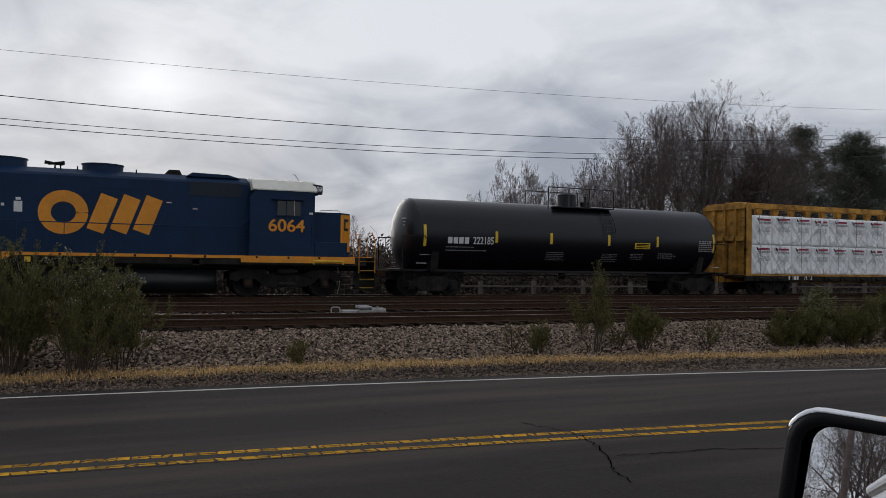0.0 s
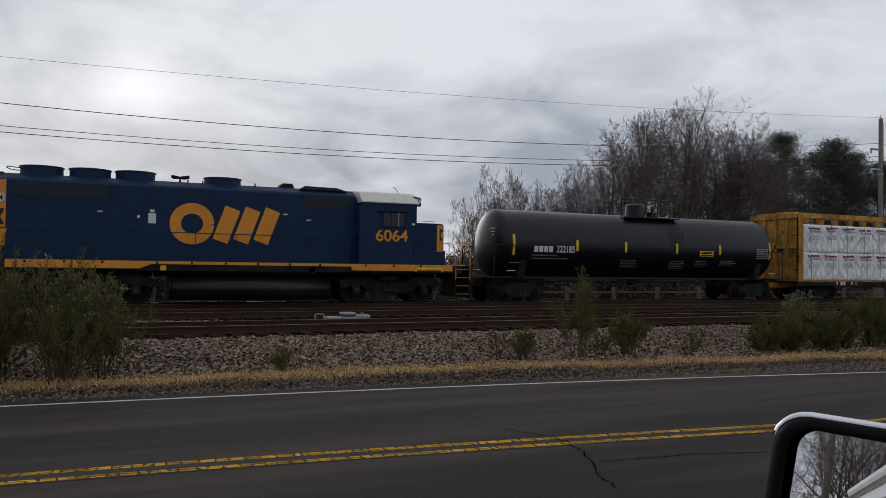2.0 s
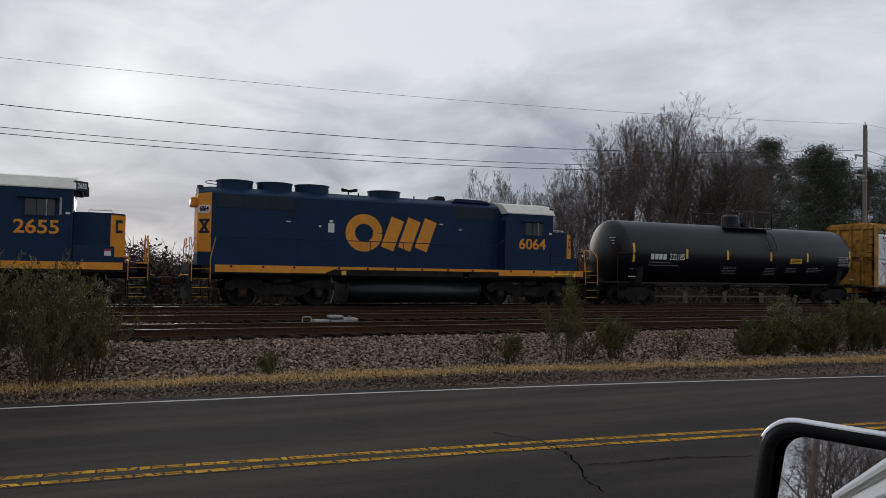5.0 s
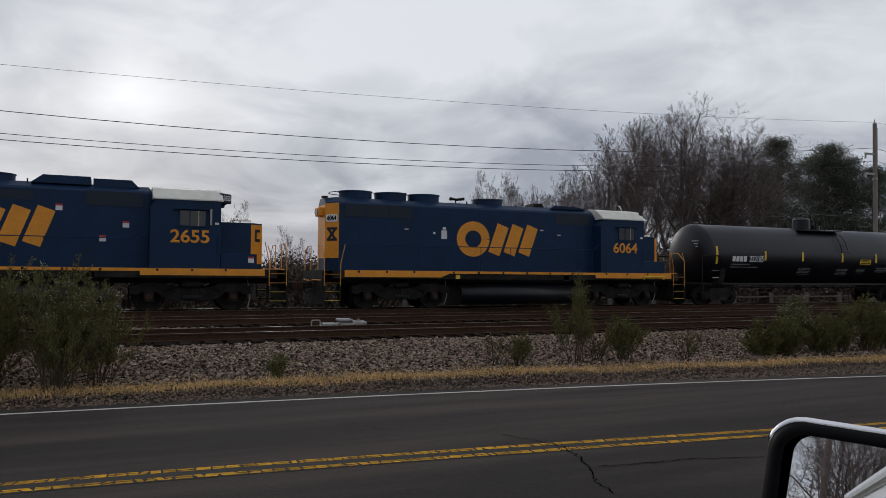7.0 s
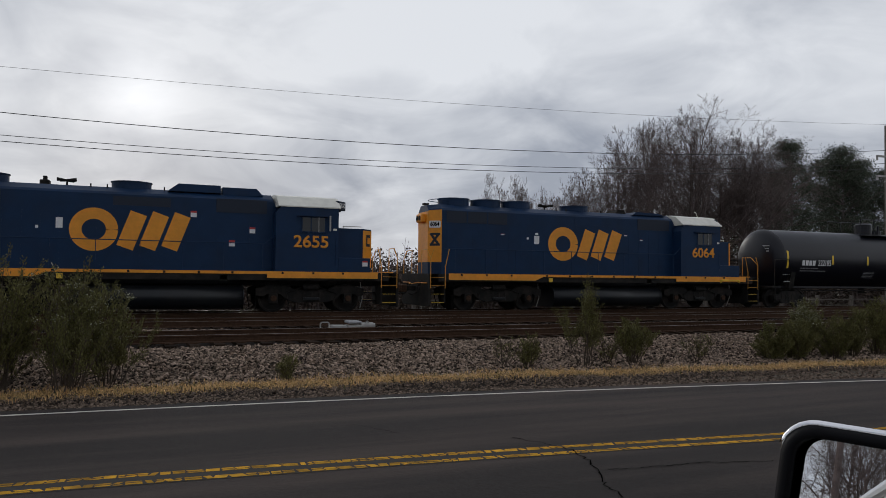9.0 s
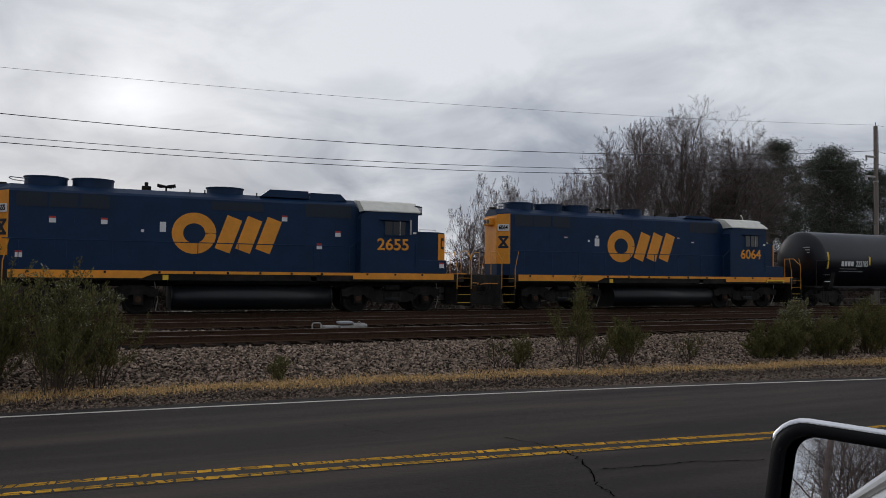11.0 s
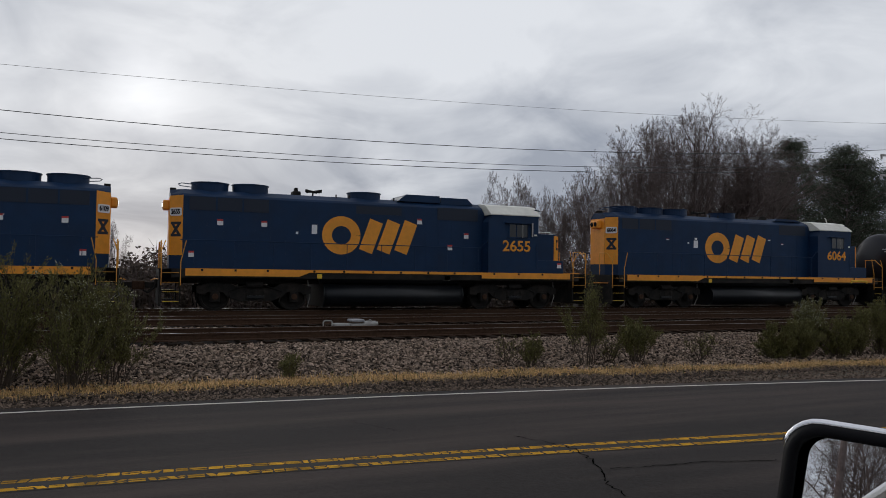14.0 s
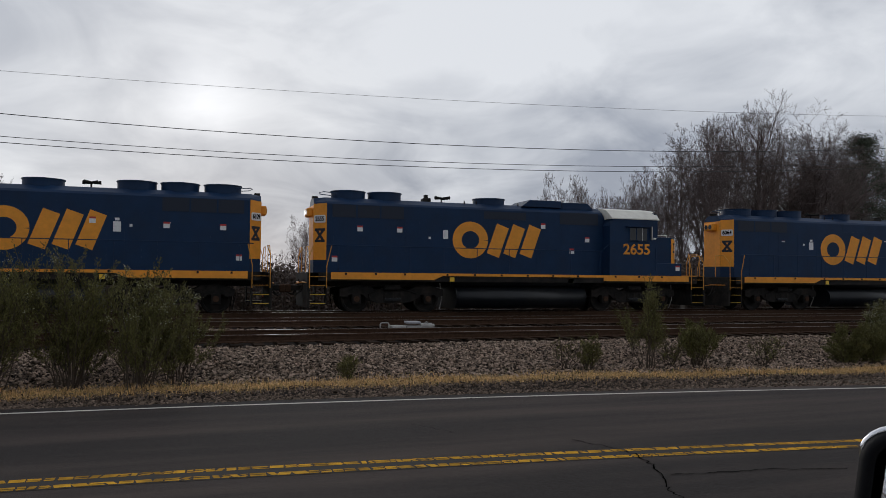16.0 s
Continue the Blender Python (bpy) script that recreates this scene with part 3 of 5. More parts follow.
for x, y, a, s in ((-3.6, 60, 0, 0.88), (-5.4, 61, 120, 0.75), (-1.6, 62, 60, 0.7), (8.3, 60, 200, 0.8), (9.8, 61, 10, 0.66), (12.6, 58, 90, 0.6), (-12.5, 62, 45, 1.0), (-15.5, 63, 160, 0.95), (15.5, 56, 140, 0.58)):
    again(tree_c, x, y, a, s)


def clump(v, f, rnd, c, size, count, leaf, flat=0.55):
    for _ in range(count):
        o = Vector((rnd.gauss(0, 1), rnd.gauss(0, 1), rnd.gauss(0, flat)))
        p = c + o * size * 0.5
        a, t = rnd.uniform(0, 6.3), rnd.uniform(-0.9, 0.9)
        d = Vector((math.cos(a) * math.cos(t), math.sin(a) * math.cos(t), math.sin(t)))
        s = d.cross(Vector((rnd.gauss(0, 1), rnd.gauss(0, 1), rnd.gauss(0, 1)))).normalized()
        ln, w = leaf * rnd.uniform(0.6, 1.4), leaf * 0.28 * rnd.uniform(0.6, 1.3)
        n = len(v)
        v += [tuple(p), tuple(p + d * ln * 0.5 + s * w), tuple(p + d * ln), tuple(p + d * ln * 0.5 - s * w)]
        f.append((n, n + 1, n + 2, n + 3))


def pine(height, seed, label):
    rnd = random.Random(seed)
    tree = tagged(new("pine_tree"), label, "tree", "pines")
    segs, v, f = [], [], []
    p, r = Vector((0, 0, -0.3)), height * 0.016
    while p.z < height - 0.6:
        q = p + Vector((rnd.gauss(0, 0.07), rnd.gauss(0, 0.07), height / 18))
        segs.append((p, q, r, r * 0.91))
        p, r = q, r * 0.91
        if p.z > height * 0.2:
            k = (p.z / height - 0.2) / 0.8
            reach = height * 0.27 * math.sin(math.pi * min(1, 0.30 + 0.62 * k)) * rnd.uniform(0.7, 1.25)
            for _ in range(8):
                a = rnd.uniform(0, 6.3)
                e = p + Vector((math.cos(a), math.sin(a), rnd.uniform(0.1, 0.65))) * reach * rnd.uniform(0.45, 1.1)
                segs.append((p, e, 0.05, 0.02))
                for t in (0.45, 0.7, 0.88, 1.0):
                    c = p.lerp(e, t) + Vector((rnd.gauss(0, 0.28), rnd.gauss(0, 0.28), rnd.gauss(0.1, 0.22)))
                    segs.append((p.lerp(e, t * 0.9), c, 0.02, 0.012))
                    clump(v, f, rnd, c, 0.6 + 0.35 * rnd.random(), 85, 0.15, 0.7)
    clump(v, f, rnd, p + Vector((0, 0, 0.3)), 0.7, 120, 0.2, 0.9)
    tube_mesh("trunk", segs, M_BARK, tree)
    pydata("crown", v, f, M_NEEDLE, tree)
    return tree


pine_a = set_down(pine(15.9, 31, "tall dark green pine with ragged crown"), 63.2, 56)
pine_b = set_down(pine(15.7, 32, "dark green pine with clumped needles"), 70.4, 56)
for src, x, y, a, s in ((pine_a, 66.0, 60, 90, 0.84), (pine_b, 73.8, 57, 40, 0.93), (pine_a, 77.6, 57, 200, 0.88), (pine_b, 82.5, 56, 120, 0.98), (pine_a, 87, 57, 300, 0.96), (pine_b, 59.6, 61, 210, 0.72), (pine_a, 92, 60, 10, 1.0), (pine_b, 55.5, 62, 20, 0.6), (pine_b, 76, 62, 280, 1.0), (pine_a, -9.0, 80, 50, 0.57), (pine_b, -15.5, 78, 150, 0.56)):
    again(src, x, y, a, s)
again(tree_d, 70.5, 66, 20, 1.02)


def brush(name, count, where, tall, seed, label, material, leaf):
    """Low tangled brush: thin stems and small dry leaves."""
    rnd = random.Random(seed)
    v, f, segs = [], [], []
    for _ in range(count):
        x, y = where(rnd)
        h = tall(x, y) * rnd.uniform(0.55, 1.05)
        g = ground_z(x, y)
        for _ in range(5):
            p = Vector((x + rnd.gauss(0, 0.3), y + rnd.gauss(0, 0.3), g - 0.1))
            q = p + Vector((rnd.gauss(0, 0.3), rnd.gauss(0, 0.3), h * rnd.uniform(0.6, 1)))
            segs.append((p, q, 0.022, 0.009))
            for _ in range(3):
                b = p.lerp(q, rnd.uniform(0.4, 1))
                segs.append((b, b + Vector((rnd.gauss(0, 0.3), rnd.gauss(0, 0.3), rnd.uniform(0.1, 0.6))), 0.011, 0.007))
        for _ in range(7):
            clump(v, f, rnd, Vector((x + rnd.gauss(0, 0.35), y + rnd.gauss(0, 0.35), g + h * rnd.uniform(0.05, 0.85))), 0.7, 16, leaf, 0.7)
    mesh = tube_mesh(name, segs, M_BARK, None)
    tagged(mesh, label, "brush", kind="stuff")
    leaves = pydata("brush_leaves", v, f, material, mesh)
    return mesh


brush("roadside_brush", 900, lambda r: (r.uniform(-16, 34), r.uniform(38, 43)), lambda x, y: 3.2 + 0.7 * noise.noise((x * 0.25, 0, 0)) + 0.03 * max(0, x), 41, "brown leafless brush behind the tracks", M_BRUSH, 0.22)
brush("woodland_edge", 620, lambda r: (r.uniform(28, 100), r.uniform(43, 52)), lambda x, y: 4.6 + 1.2 * noise.noise((x * 0.2, 2, 0)) + 2.6 * math.exp(-((x - 43.5) / 2.6) ** 2) - 1.6 * (1 - ease(30, 40, x)) + 1.5 * ease(50, 58, x), 42, "dense dark brown undergrowth at the edge of the wood", M_BRUSH, 0.3)


def plume(v, f, rnd, p, q, count, leaf, wide):
    """Narrow leaves along a twig, swept up towards its tip."""
    way = (q - p).normalized()
    for _ in range(count):
        t = rnd.uniform(0.1, 1.08)
        c = p.lerp(q, t) + Vector((rnd.gauss(0, 1), rnd.gauss(0, 1), rnd.gauss(0, 1))) * wide * (1.1 - 0.6 * t)
        d = (way + Vector((rnd.gauss(0, 0.55), rnd.gauss(0, 0.55), rnd.gauss(0.35, 0.4)))).normalized()
        s = d.cross(Vector((rnd.gauss(0, 1), rnd.gauss(0, 1), rnd.gauss(0, 1)))).normalized()
        ln, w = leaf * rnd.uniform(0.6, 1.4), leaf * 0.15 * rnd.uniform(0.7, 1.4)
        n = len(v)
        v += [tuple(c), tuple(c + d * ln * 0.5 + s * w), tuple(c + d * ln), tuple(c + d * ln * 0.5 - s * w)]
        f.append((n, n + 1, n + 2, n + 3))


def shrub(height, width, seed, stems, label, leafiness=1.0, fluff=0.0, name="roadside_shrub", low=0.3):
    rnd = random.Random(seed)
    bush = tagged(new(name), label, "shrub", "roadside shrubs")
    segs, v, f, fv, ff = [], [], [], [], []
    for s in range(stems):
        a = rnd.uniform(0, 6.3)
        p = Vector((math.cos(a) * width * 0.1, math.sin(a) * width * 0.1, -0.05)) * rnd.uniform(0.2, 1.4)
        reach = width * 0.5 * rnd.uniform(0.2, 1.0)
        top = Vector((math.cos(a) * reach, math.sin(a) * reach, height * rnd.choice((rnd.uniform(0.5, 0.9), rnd.uniform(0.75, 1.03))) * (1 - 0.38 * (reach / (width * 0.5)) ** 2)))
        pts = [p]
        for i in range(1, 6):
            t = i / 5
            pts.append(Vector((p.x + (top.x - p.x) * t ** 1.15, p.y + (top.y - p.y) * t ** 1.15, p.z + (top.z - p.z) * t)) + Vector((rnd.gauss(0, 0.025), rnd.gauss(0, 0.025), 0)))
        for i in range(5):
            segs.append((pts[i], pts[i + 1], 0.013 - 0.002 * i, 0.011 - 0.002 * i))
        for _ in range(13):
            t = low + (1 - low) * rnd.random() ** 0.8
            i = min(4, int(t * 5))
            b = pts[i].lerp(pts[i + 1], t * 5 - i)
            way = (pts[i + 1] - pts[i]).normalized()
            e = b + (way + Vector((rnd.gauss(0, 0.55), rnd.gauss(0, 0.55), rnd.uniform(0, 0.5)))).normalized() * height * rnd.uniform(0.1, 0.26)
            segs.append((b, e, 0.0045, 0.002))
            plume(v, f, rnd, b, e, int(26 * leafiness), 0.05, 0.034)
            if fluff and rnd.random() < fluff and e.z > height * 0.55:
                clump(fv, ff, rnd, e, 0.09, 16, 0.026, 0.8)
    tube_mesh("stem", segs, M_TWIG, bush)
    pydata("foliage", v, f, M_LEAF, bush)
    if fv:
        tagged(pydata("seed_fluff", fv, ff, M_FLUFF, bush), "pale fluffy seed heads", kind="stuff")
    return bush


DENSE, THIN = "dense olive-green shrub at the foot of the ballast", "small thin olive shrub growing in the gravel"
# big group, partly leafless low down, with pale seed heads
set_down(shrub(2.0, 1.9, 51, 30, "tall olive shrub with pale seed heads", 1.8, 0.25, low=0.22), -0.85, 13.2)
set_down(shrub(2.1, 1.7, 52, 28, "tall olive shrub in dense group", 2.0, 0.03, low=0.2), -1.85, 13.4)
set_down(shrub(1.35, 1.5, 53, 16, "olive shrub with bare lower stems", 1.6, 0.1), -0.2, 13.5)
set_down(shrub(2.2, 1.8, 54, 28, "tall olive shrub in dense group", 2.0, 0.02, low=0.2), -3.0, 13.3)
set_down(shrub(1.6, 1.1, 55, 16, "olive shrub beside the tall ones", 1.2, 0.05), -4.1, 13.4)
set_down(shrub(0.42, 0.45, 56, 7, "tiny olive weed in the gravel", 0.5, 0, "weed", low=0.15), 2.68, 13.35)
set_down(shrub(1.68, 0.95, 57, 13, "slender olive shrub with bare lower stems", 1.5, low=0.42), 9.0, 13.4)
set_down(shrub(0.85, 0.6, 58, 8, "thin leafless shrub growing in the gravel", 0.15), 7.15, 13.4)
set_down(shrub(0.72, 0.5, 59, 9, THIN, 0.7, low=0.3), 7.6, 13.35)
set_down(shrub(1.0, 1.05, 60, 17, "rounded olive shrub beside the gravel slope", 1.5, low=0.3), 10.3, 13.4)
set_down(shrub(0.7, 0.7, 61, 9, "thin leafless shrub growing in the gravel", 0.18), 9.7, 13.5)
set_down(shrub(0.75, 0.7, 62, 9, "thin leafless shrub growing in the gravel", 0.2), 11.95, 13.3)
for i, (x, y, h, w) in enumerate(((14.1, 13.1, 0.8, 1.0), (14.8, 13.1, 0.9, 1.1), (15.75, 13.6, 1.35, 0.8), (16.0, 13.0, 0.95, 1.1), (16.9, 13.2, 1.2, 1.1), (17.8, 13.2, 1.35, 1.3), (18.8, 13.3, 1.15, 1.2), (20.0, 13.4, 1.05, 1.2))):
    set_down(shrub(h, w, 70 + i, 21, DENSE if i != 2 else "olive shrub topped with pale seed heads", 1.9, 0.8 if i == 2 else 0.0, low=0.12), x, y)


# ---- rolling stock ----
TRACK_Y = TRACKS[2]
VEHICLES = []    # thing, place along the track when ROLL is 0, turn
WHEELS = []      # wheelset, local place, radius, sense


def lathe(profile, axis_from, seg=28):
    """Turn (distance along y, radius) round the y axis."""
    bm = bmesh.new()
    rings = [[bm.verts.new((r * math.sin(2 * math.pi * i / seg), y, r * math.cos(2 * math.pi * i / seg))) for i in range(seg)] for y, r in profile]
    for a, b in zip(rings, rings[1:]):
        for i in range(seg):
            j = (i + 1) % seg
            bm.faces.new((a[i], a[j], b[j], b[i]))
    bm.faces.new(rings[0])
    bm.faces.new(rings[-1][::-1])
    bmesh.ops.recalc_face_normals(bm, faces=bm.faces)
    bmesh.ops.translate(bm, verts=bm.verts, vec=axis_from)
    return bm


def wheel_mesh(r, side):
    """Wheel with tread, flange to the inside, dished plate and hub."""
    s = side
    return lathe([(s * 0.68, r + 0.025), (s * 0.70, r + 0.025), (s * 0.715, r), (s * 0.80, r - 0.008), (s * 0.805, r - 0.07), (s * 0.765, r - 0.085), (s * 0.75, 0.17), (s * 0.81, 0.15), (s * 0.82, 0.05)], (0, 0, 0))


WHEEL_CACHE = {}


def wheelset(parent, x, r, sense):
    if r not in WHEEL_CACHE:
        out = []
        for name, bm in (("axle", rod((0, -0.85, 0), (0, 0.85, 0), 0.08, seg=12)), ("wheel", wheel_mesh(r, -1)), ("wheel", wheel_mesh(r, 1))):
            # three marks on the hub, so that the turning shows
            if name == "wheel":
                s = -1 if min(v.co.y for v in bm.verts) < 0 else 1
                for k in range(3):
                    a = 2.094 * k
                    rod((0.1 * math.sin(a), s * 0.80, 0.1 * math.cos(a)), (0.1 * math.sin(a), s * 0.835, 0.1 * math.cos(a)), 0.018, bm, 6)
            me = bpy.data.meshes.new(name)
            bm.to_mesh(me)
            bm.free()
            me.materials.append(M_UNDER)
            out.append((name, me))
        WHEEL_CACHE[r] = out
    ws = new("wheelset")
    ws.parent = parent
    ws.matrix_basis = pose(x, 0, r)
    for name, me in WHEEL_CACHE[r]:
        share(name, me, ws, Matrix())
    WHEELS.append((ws, x, r, sense))


def stroke(parent, name, points, width, y, material, side, ox, oz, n=0):
    """A band of even width along points, as a thin raised shape on the wall at y."""
    v, f = [], []
    for i, (x, z) in enumerate(points):
        a = points[min(i + 1, len(points) - 1)]
        b = points[max(i - 1, 0)]
        d = Vector((a[0] - b[0], a[1] - b[1])).normalized()
        w = width / 2
        for q, t in ((-1, 0), (1, 0), (-1, 1), (1, 1)):
            px, pz = x - d.y * w * q, z + d.x * w * q
            v.append((ox + (px if side < 0 else -px), y + side * (0.003 + 0.0012 * n) * t, oz + pz))
        if i:
            k, p = 4 * i, 4 * i - 4
            f += [(p + 2, p + 3, k + 3, k + 2), (p, p + 2, k + 2, k), (p + 1, k + 1, k + 3, p + 3), (p, k, k + 1, p + 1)]
    me_ob = pydata(name, v, f, material, parent)
    bm = bmesh.new()
    bm.from_mesh(me_ob.data)
    bmesh.ops.recalc_face_normals(bm, faces=bm.faces)
    bm.to_mesh(me_ob.data)
    bm.free()
    return me_ob


def emblem(parent, side, y, x_left, z0):
    """The big golden mark on the hood, as plain shapes: a ring and three slanted slabs."""
    mark = new("painted_emblem")
    mark.parent = parent
    mark["label"] = "large golden painted emblem"

    def band(pts, w, n):
        stroke(mark, "emblem_stroke", pts, w, y, M_YELLOW, side, x_left, z0, n)

    def arc(cx, cz, rx, rz, a0, a1, n=20):
        return [(cx + rx * math.cos(radians(a0 + (a1 - a0) * i / n)), cz + rz * math.sin(radians(a0 + (a1 - a0) * i / n))) for i in range(n + 1)]
    # closed ring
    band(arc(0.72, 0.685, 0.55, 0.53, 0, 360, 32), 0.37, 0)
    # three slanted slabs
    for x0 in (1.66, 2.36, 3.06):
        band([(x0, 0.10), (x0 + 0.42, 1.27)], 0.54, 1)


def truck_frame(parent, x, wheelbase, r, big):
    """One truck: two side frames with boxes, springs and brake gear."""
    tr = new("truck")
    tr.parent = parent
    tr.matrix_basis = pose(x, 0, 0)
    h = wheelbase / 2
    for s in (-1, 1):
        if big:
            out = [(-h - 0.62, 0.62), (-h - 0.62, 0.86), (-h - 0.2, 0.98), (-0.9, 0.98), (-0.6, 0.82), (0.6, 0.82), (0.9, 0.98), (h + 0.2, 0.98), (h + 0.62, 0.86), (h + 0.62, 0.62),
                   (h + 0.34, 0.56), (h + 0.26, 0.66), (h - 0.26, 0.66), (h - 0.4, 0.50), (0.62, 0.36), (-0.62, 0.36), (-h + 0.4, 0.50), (-h + 0.26, 0.66), (-h - 0.26, 0.66), (-h - 0.34, 0.56)]
        else:
            out = [(-h - 0.2, 0.36), (-h - 0.2, 0.62), (-h + 0.2, 0.66), (-0.42, 0.80), (0.42, 0.80), (h - 0.2, 0.66), (h + 0.2, 0.62), (h + 0.2, 0.36), (h - 0.16, 0.42), (0.46, 0.22), (-0.46, 0.22), (-h + 0.16, 0.42)]
        part("side_frame", prism(out, s * 0.93, s * 1.07, "y", 0.012), M_UNDER, tr)
        for ax in (-h, h):
            part("axle_box", box((ax - 0.16, s * 0.86, r - 0.19), (ax + 0.16, s * 1.12, r + 0.17), 0.03), M_UNDER, tr)
            part("bearing_cap", rod((ax, s * 1.1, r), (ax, s * 1.18, r), 0.105, seg=14), M_RUST if big else M_UNDER, tr)
        for q in ((-0.3, 0.0, 0.3) if big else (-0.2, 0.0, 0.2)):
            bm = bmesh.new()
            for k in range(5):
                z = 0.40 + 0.07 * k if big else 0.3 + 0.07 * k
                rod((q, s * 1.02, z), (q, s * 1.02, z + 0.035), 0.075, bm, 10)
            part("spring", bm, M_UNDER, tr)
        if big:
            part("brake_cylinder", rod((-0.32, s * 1.13, 0.92), (0.25, s * 1.13, 0.92), 0.11, seg=12), M_UNDER, tr)
            part("brake_rod", pipe([(0.25, s * 1.13, 0.92), (h - 0.45, s * 1.12, 0.7), (h - 0.55, s * 1.1, 0.3)], 0.02), M_UNDER, tr)
            part("brake_rod", pipe([(-0.32, s * 1.13, 0.92), (-h + 0.45, s * 1.12, 0.7), (-h + 0.55, s * 1.1, 0.3)], 0.02), M_UNDER, tr)
            part("sand_pipe", pipe([(h + 0.5, s * 1.0, 1.1), (h + 0.62, s * 0.9, 0.5), (h + 0.56, s * 0.77, 0.12)], 0.018), M_GREYPAINT, tr)
            part("sand_pipe", pipe([(-h - 0.5, s * 1.0, 1.1), (-h - 0.62, s * 0.9, 0.5), (-h - 0.56, s * 0.77, 0.12)], 0.018), M_UNDER, tr)
            part("step_plate", box((-0.3, s * 1.09, 0.44), (0.3, s * 1.16, 0.54), 0.01), M_FUEL, tr)
    part("bolster", box((-0.3, -0.95, 0.45), (0.3, 0.95, 0.75), 0.03), M_UNDER, tr)
    return tr


def sticker(parent, x, z, w, h, side, y, red=True):
    p = part("warning_label", box((x - w / 2, y, z - h / 2), (x + w / 2, y + side * 0.004, z + h / 2)), M_PLAIN_WHITE, parent, "small white warning label")
    if red:
        part("label_bar", box((x - w / 2, y + side * 0.004, z + h * 0.2), (x + w / 2, y + side * 0.007, z + h / 2)), M_RED, p)


def fan(parent, x, r, z):
    f = part("roof_fan", rod((x, 0, z - 0.3), (x, 0, z + 0.02), r * 0.97, seg=36), M_BLUE, parent, smooth=False)
    part("fan_rim", rod((x, 0, z + 0.02), (x, 0, z + 0.05), r * 1.02, seg=36), M_BLUE, f)
    part("fan_grille", rod((x, 0, z + 0.05), (x, 0, z + 0.055), r * 0.9, seg=24), M_BLUE_DARK, f)


def locomotive(number, plain_roof, stickers, label, flip=False):
    """A four-axle road switcher; its cab end points to +x."""
    loco = tagged(new("diesel_locomotive"), label, "locomotive", "locomotives")
    hw, cw = 0.95, 1.5
    # long hood with bevelled roof and cut rear corners
    hood = bmesh.new()
    sect = [(-hw, 1.46), (-hw, 3.98), (-hw + 0.06, 4.06), (-0.55, 4.24), (0.55, 4.24), (hw - 0.06, 4.06), (hw, 3.98), (hw, 1.46)]
    cuts = ((-8.06, 0.57, -0.03), (-7.65, 1.0, 0.0), (3.75, 1.0, 0.0), (3.95, 0.96, -0.30))
    rings = []
    for x, k, dz in cuts:
        rings.append([hood.verts.new((x, y * k, z + (dz if z > 3.9 else 0))) for y, z in sect])
    for a, b in zip(rings, rings[1:]):
        for i in range(len(sect)):
            j = (i + 1) % len(sect)
            hood.faces.new((a[i], a[j], b[j], b[i]))
    hood.faces.new(rings[0])
    hood.faces.new(rings[-1][::-1])
    bmesh.ops.recalc_face_normals(hood, faces=hood.faces)
    hood = part("long_hood", hood, M_BLUE, loco)
    # golden rear corners and end
    for s in (-1, 1):
        p, q = Vector((-7.655, s * 0.95, 0)), Vector((-8.06, s * 0.5415, 0))
        n = Vector((-(q - p).y, (q - p).x, 0)).normalized() * (-0.006 if s > 0 else 0.006)
        bm = bmesh.new()
        for z0, z1, sk in ((1.92, 4.0, 0),):
            vs = [bm.verts.new((c + n * k) + Vector((0, 0, z))) for k in (0.2, 1.6) for c, z in ((p, z0), (q, z0), (q, z1 - 0.02), (p, z1))]
            bm.faces.new(vs[:4]); bm.faces.new(vs[4:][::-1])
            for i in range(4):
                bm.faces.new((vs[i], vs[(i + 1) % 4], vs[4 + (i + 1) % 4], vs[4 + i]))
        bmesh.ops.recalc_face_normals(bm, faces=bm.faces)
        corner = part("corner_panel", bm, M_YELLOW, hood, "golden corner panel of the hood end")
        mid = (p + q) / 2
        turn = math.degrees(math.atan2(n.y, n.x)) + 90
        at = mid + n * 3.5
        board = part("number_board", prism([(-0.25, -0.1), (-0.21, -0.14), (0.21, -0.14), (0.25, -0.1), (0.25, 0.1), (0.21, 0.14), (-0.21, 0.14), (-0.25, 0.1)], 0, 0.02, "z"), M_PLAIN_WHITE, hood, "white number board with black figures")
        board.matrix_basis = pose(at.x, at.y, 3.42, 90, 0, turn)
        at = mid + n * 7.5
        lettering("board_number", number, 0.235, M_TAR, hood, pose(at.x, at.y, 3.42, 90, 0, turn), 0.82, bold=0.008)
        at = mid + n * 2.2
        for k, ang in ((0, 52), (1, -52)):
            bm = box((-0.05, -0.24, 0), (0.05, 0.24, 0.006 + 0.003 * k))
            o = part("dark_emblem", bm, M_BLUE_DARK, hood, "small dark emblem")
            o.matrix_basis = pose(at.x, at.y, 2.82, 90, 0, turn) @ pose(0, 0, 0, 0, 0, ang - 90 + 52 * 0)
        for dz in (-0.21, 0.21):
            o = part("dark_emblem", box((-0.22, -0.045, 0), (0.22, 0.045, 0.004)), M_BLUE_DARK, hood, "small dark emblem")
            o.matrix_basis = pose(at.x, at.y, 2.82 + dz, 90, 0, turn)
    part("rear_panel", box((-8.075, -0.53, 1.92), (-8.062, 0.53, 3.94)), M_YELLOW, hood, "golden hood end")
    lamp = part("headlight_housing", box((-8.28, -0.3, 3.52), (-8.06, 0.3, 3.86), 0.05), M_YELLOW, hood)
    for y in (-0.13, 0.13):
        part("headlight", rod((-8.285, y, 3.69), (-8.30, y, 3.69), 0.1, seg=16), M_GLASS, lamp)
    part("rear_antenna", box((-8.05, -0.06, 4.24), (-7.85, 0.2, 4.32), 0.01), M_UNDER, hood)
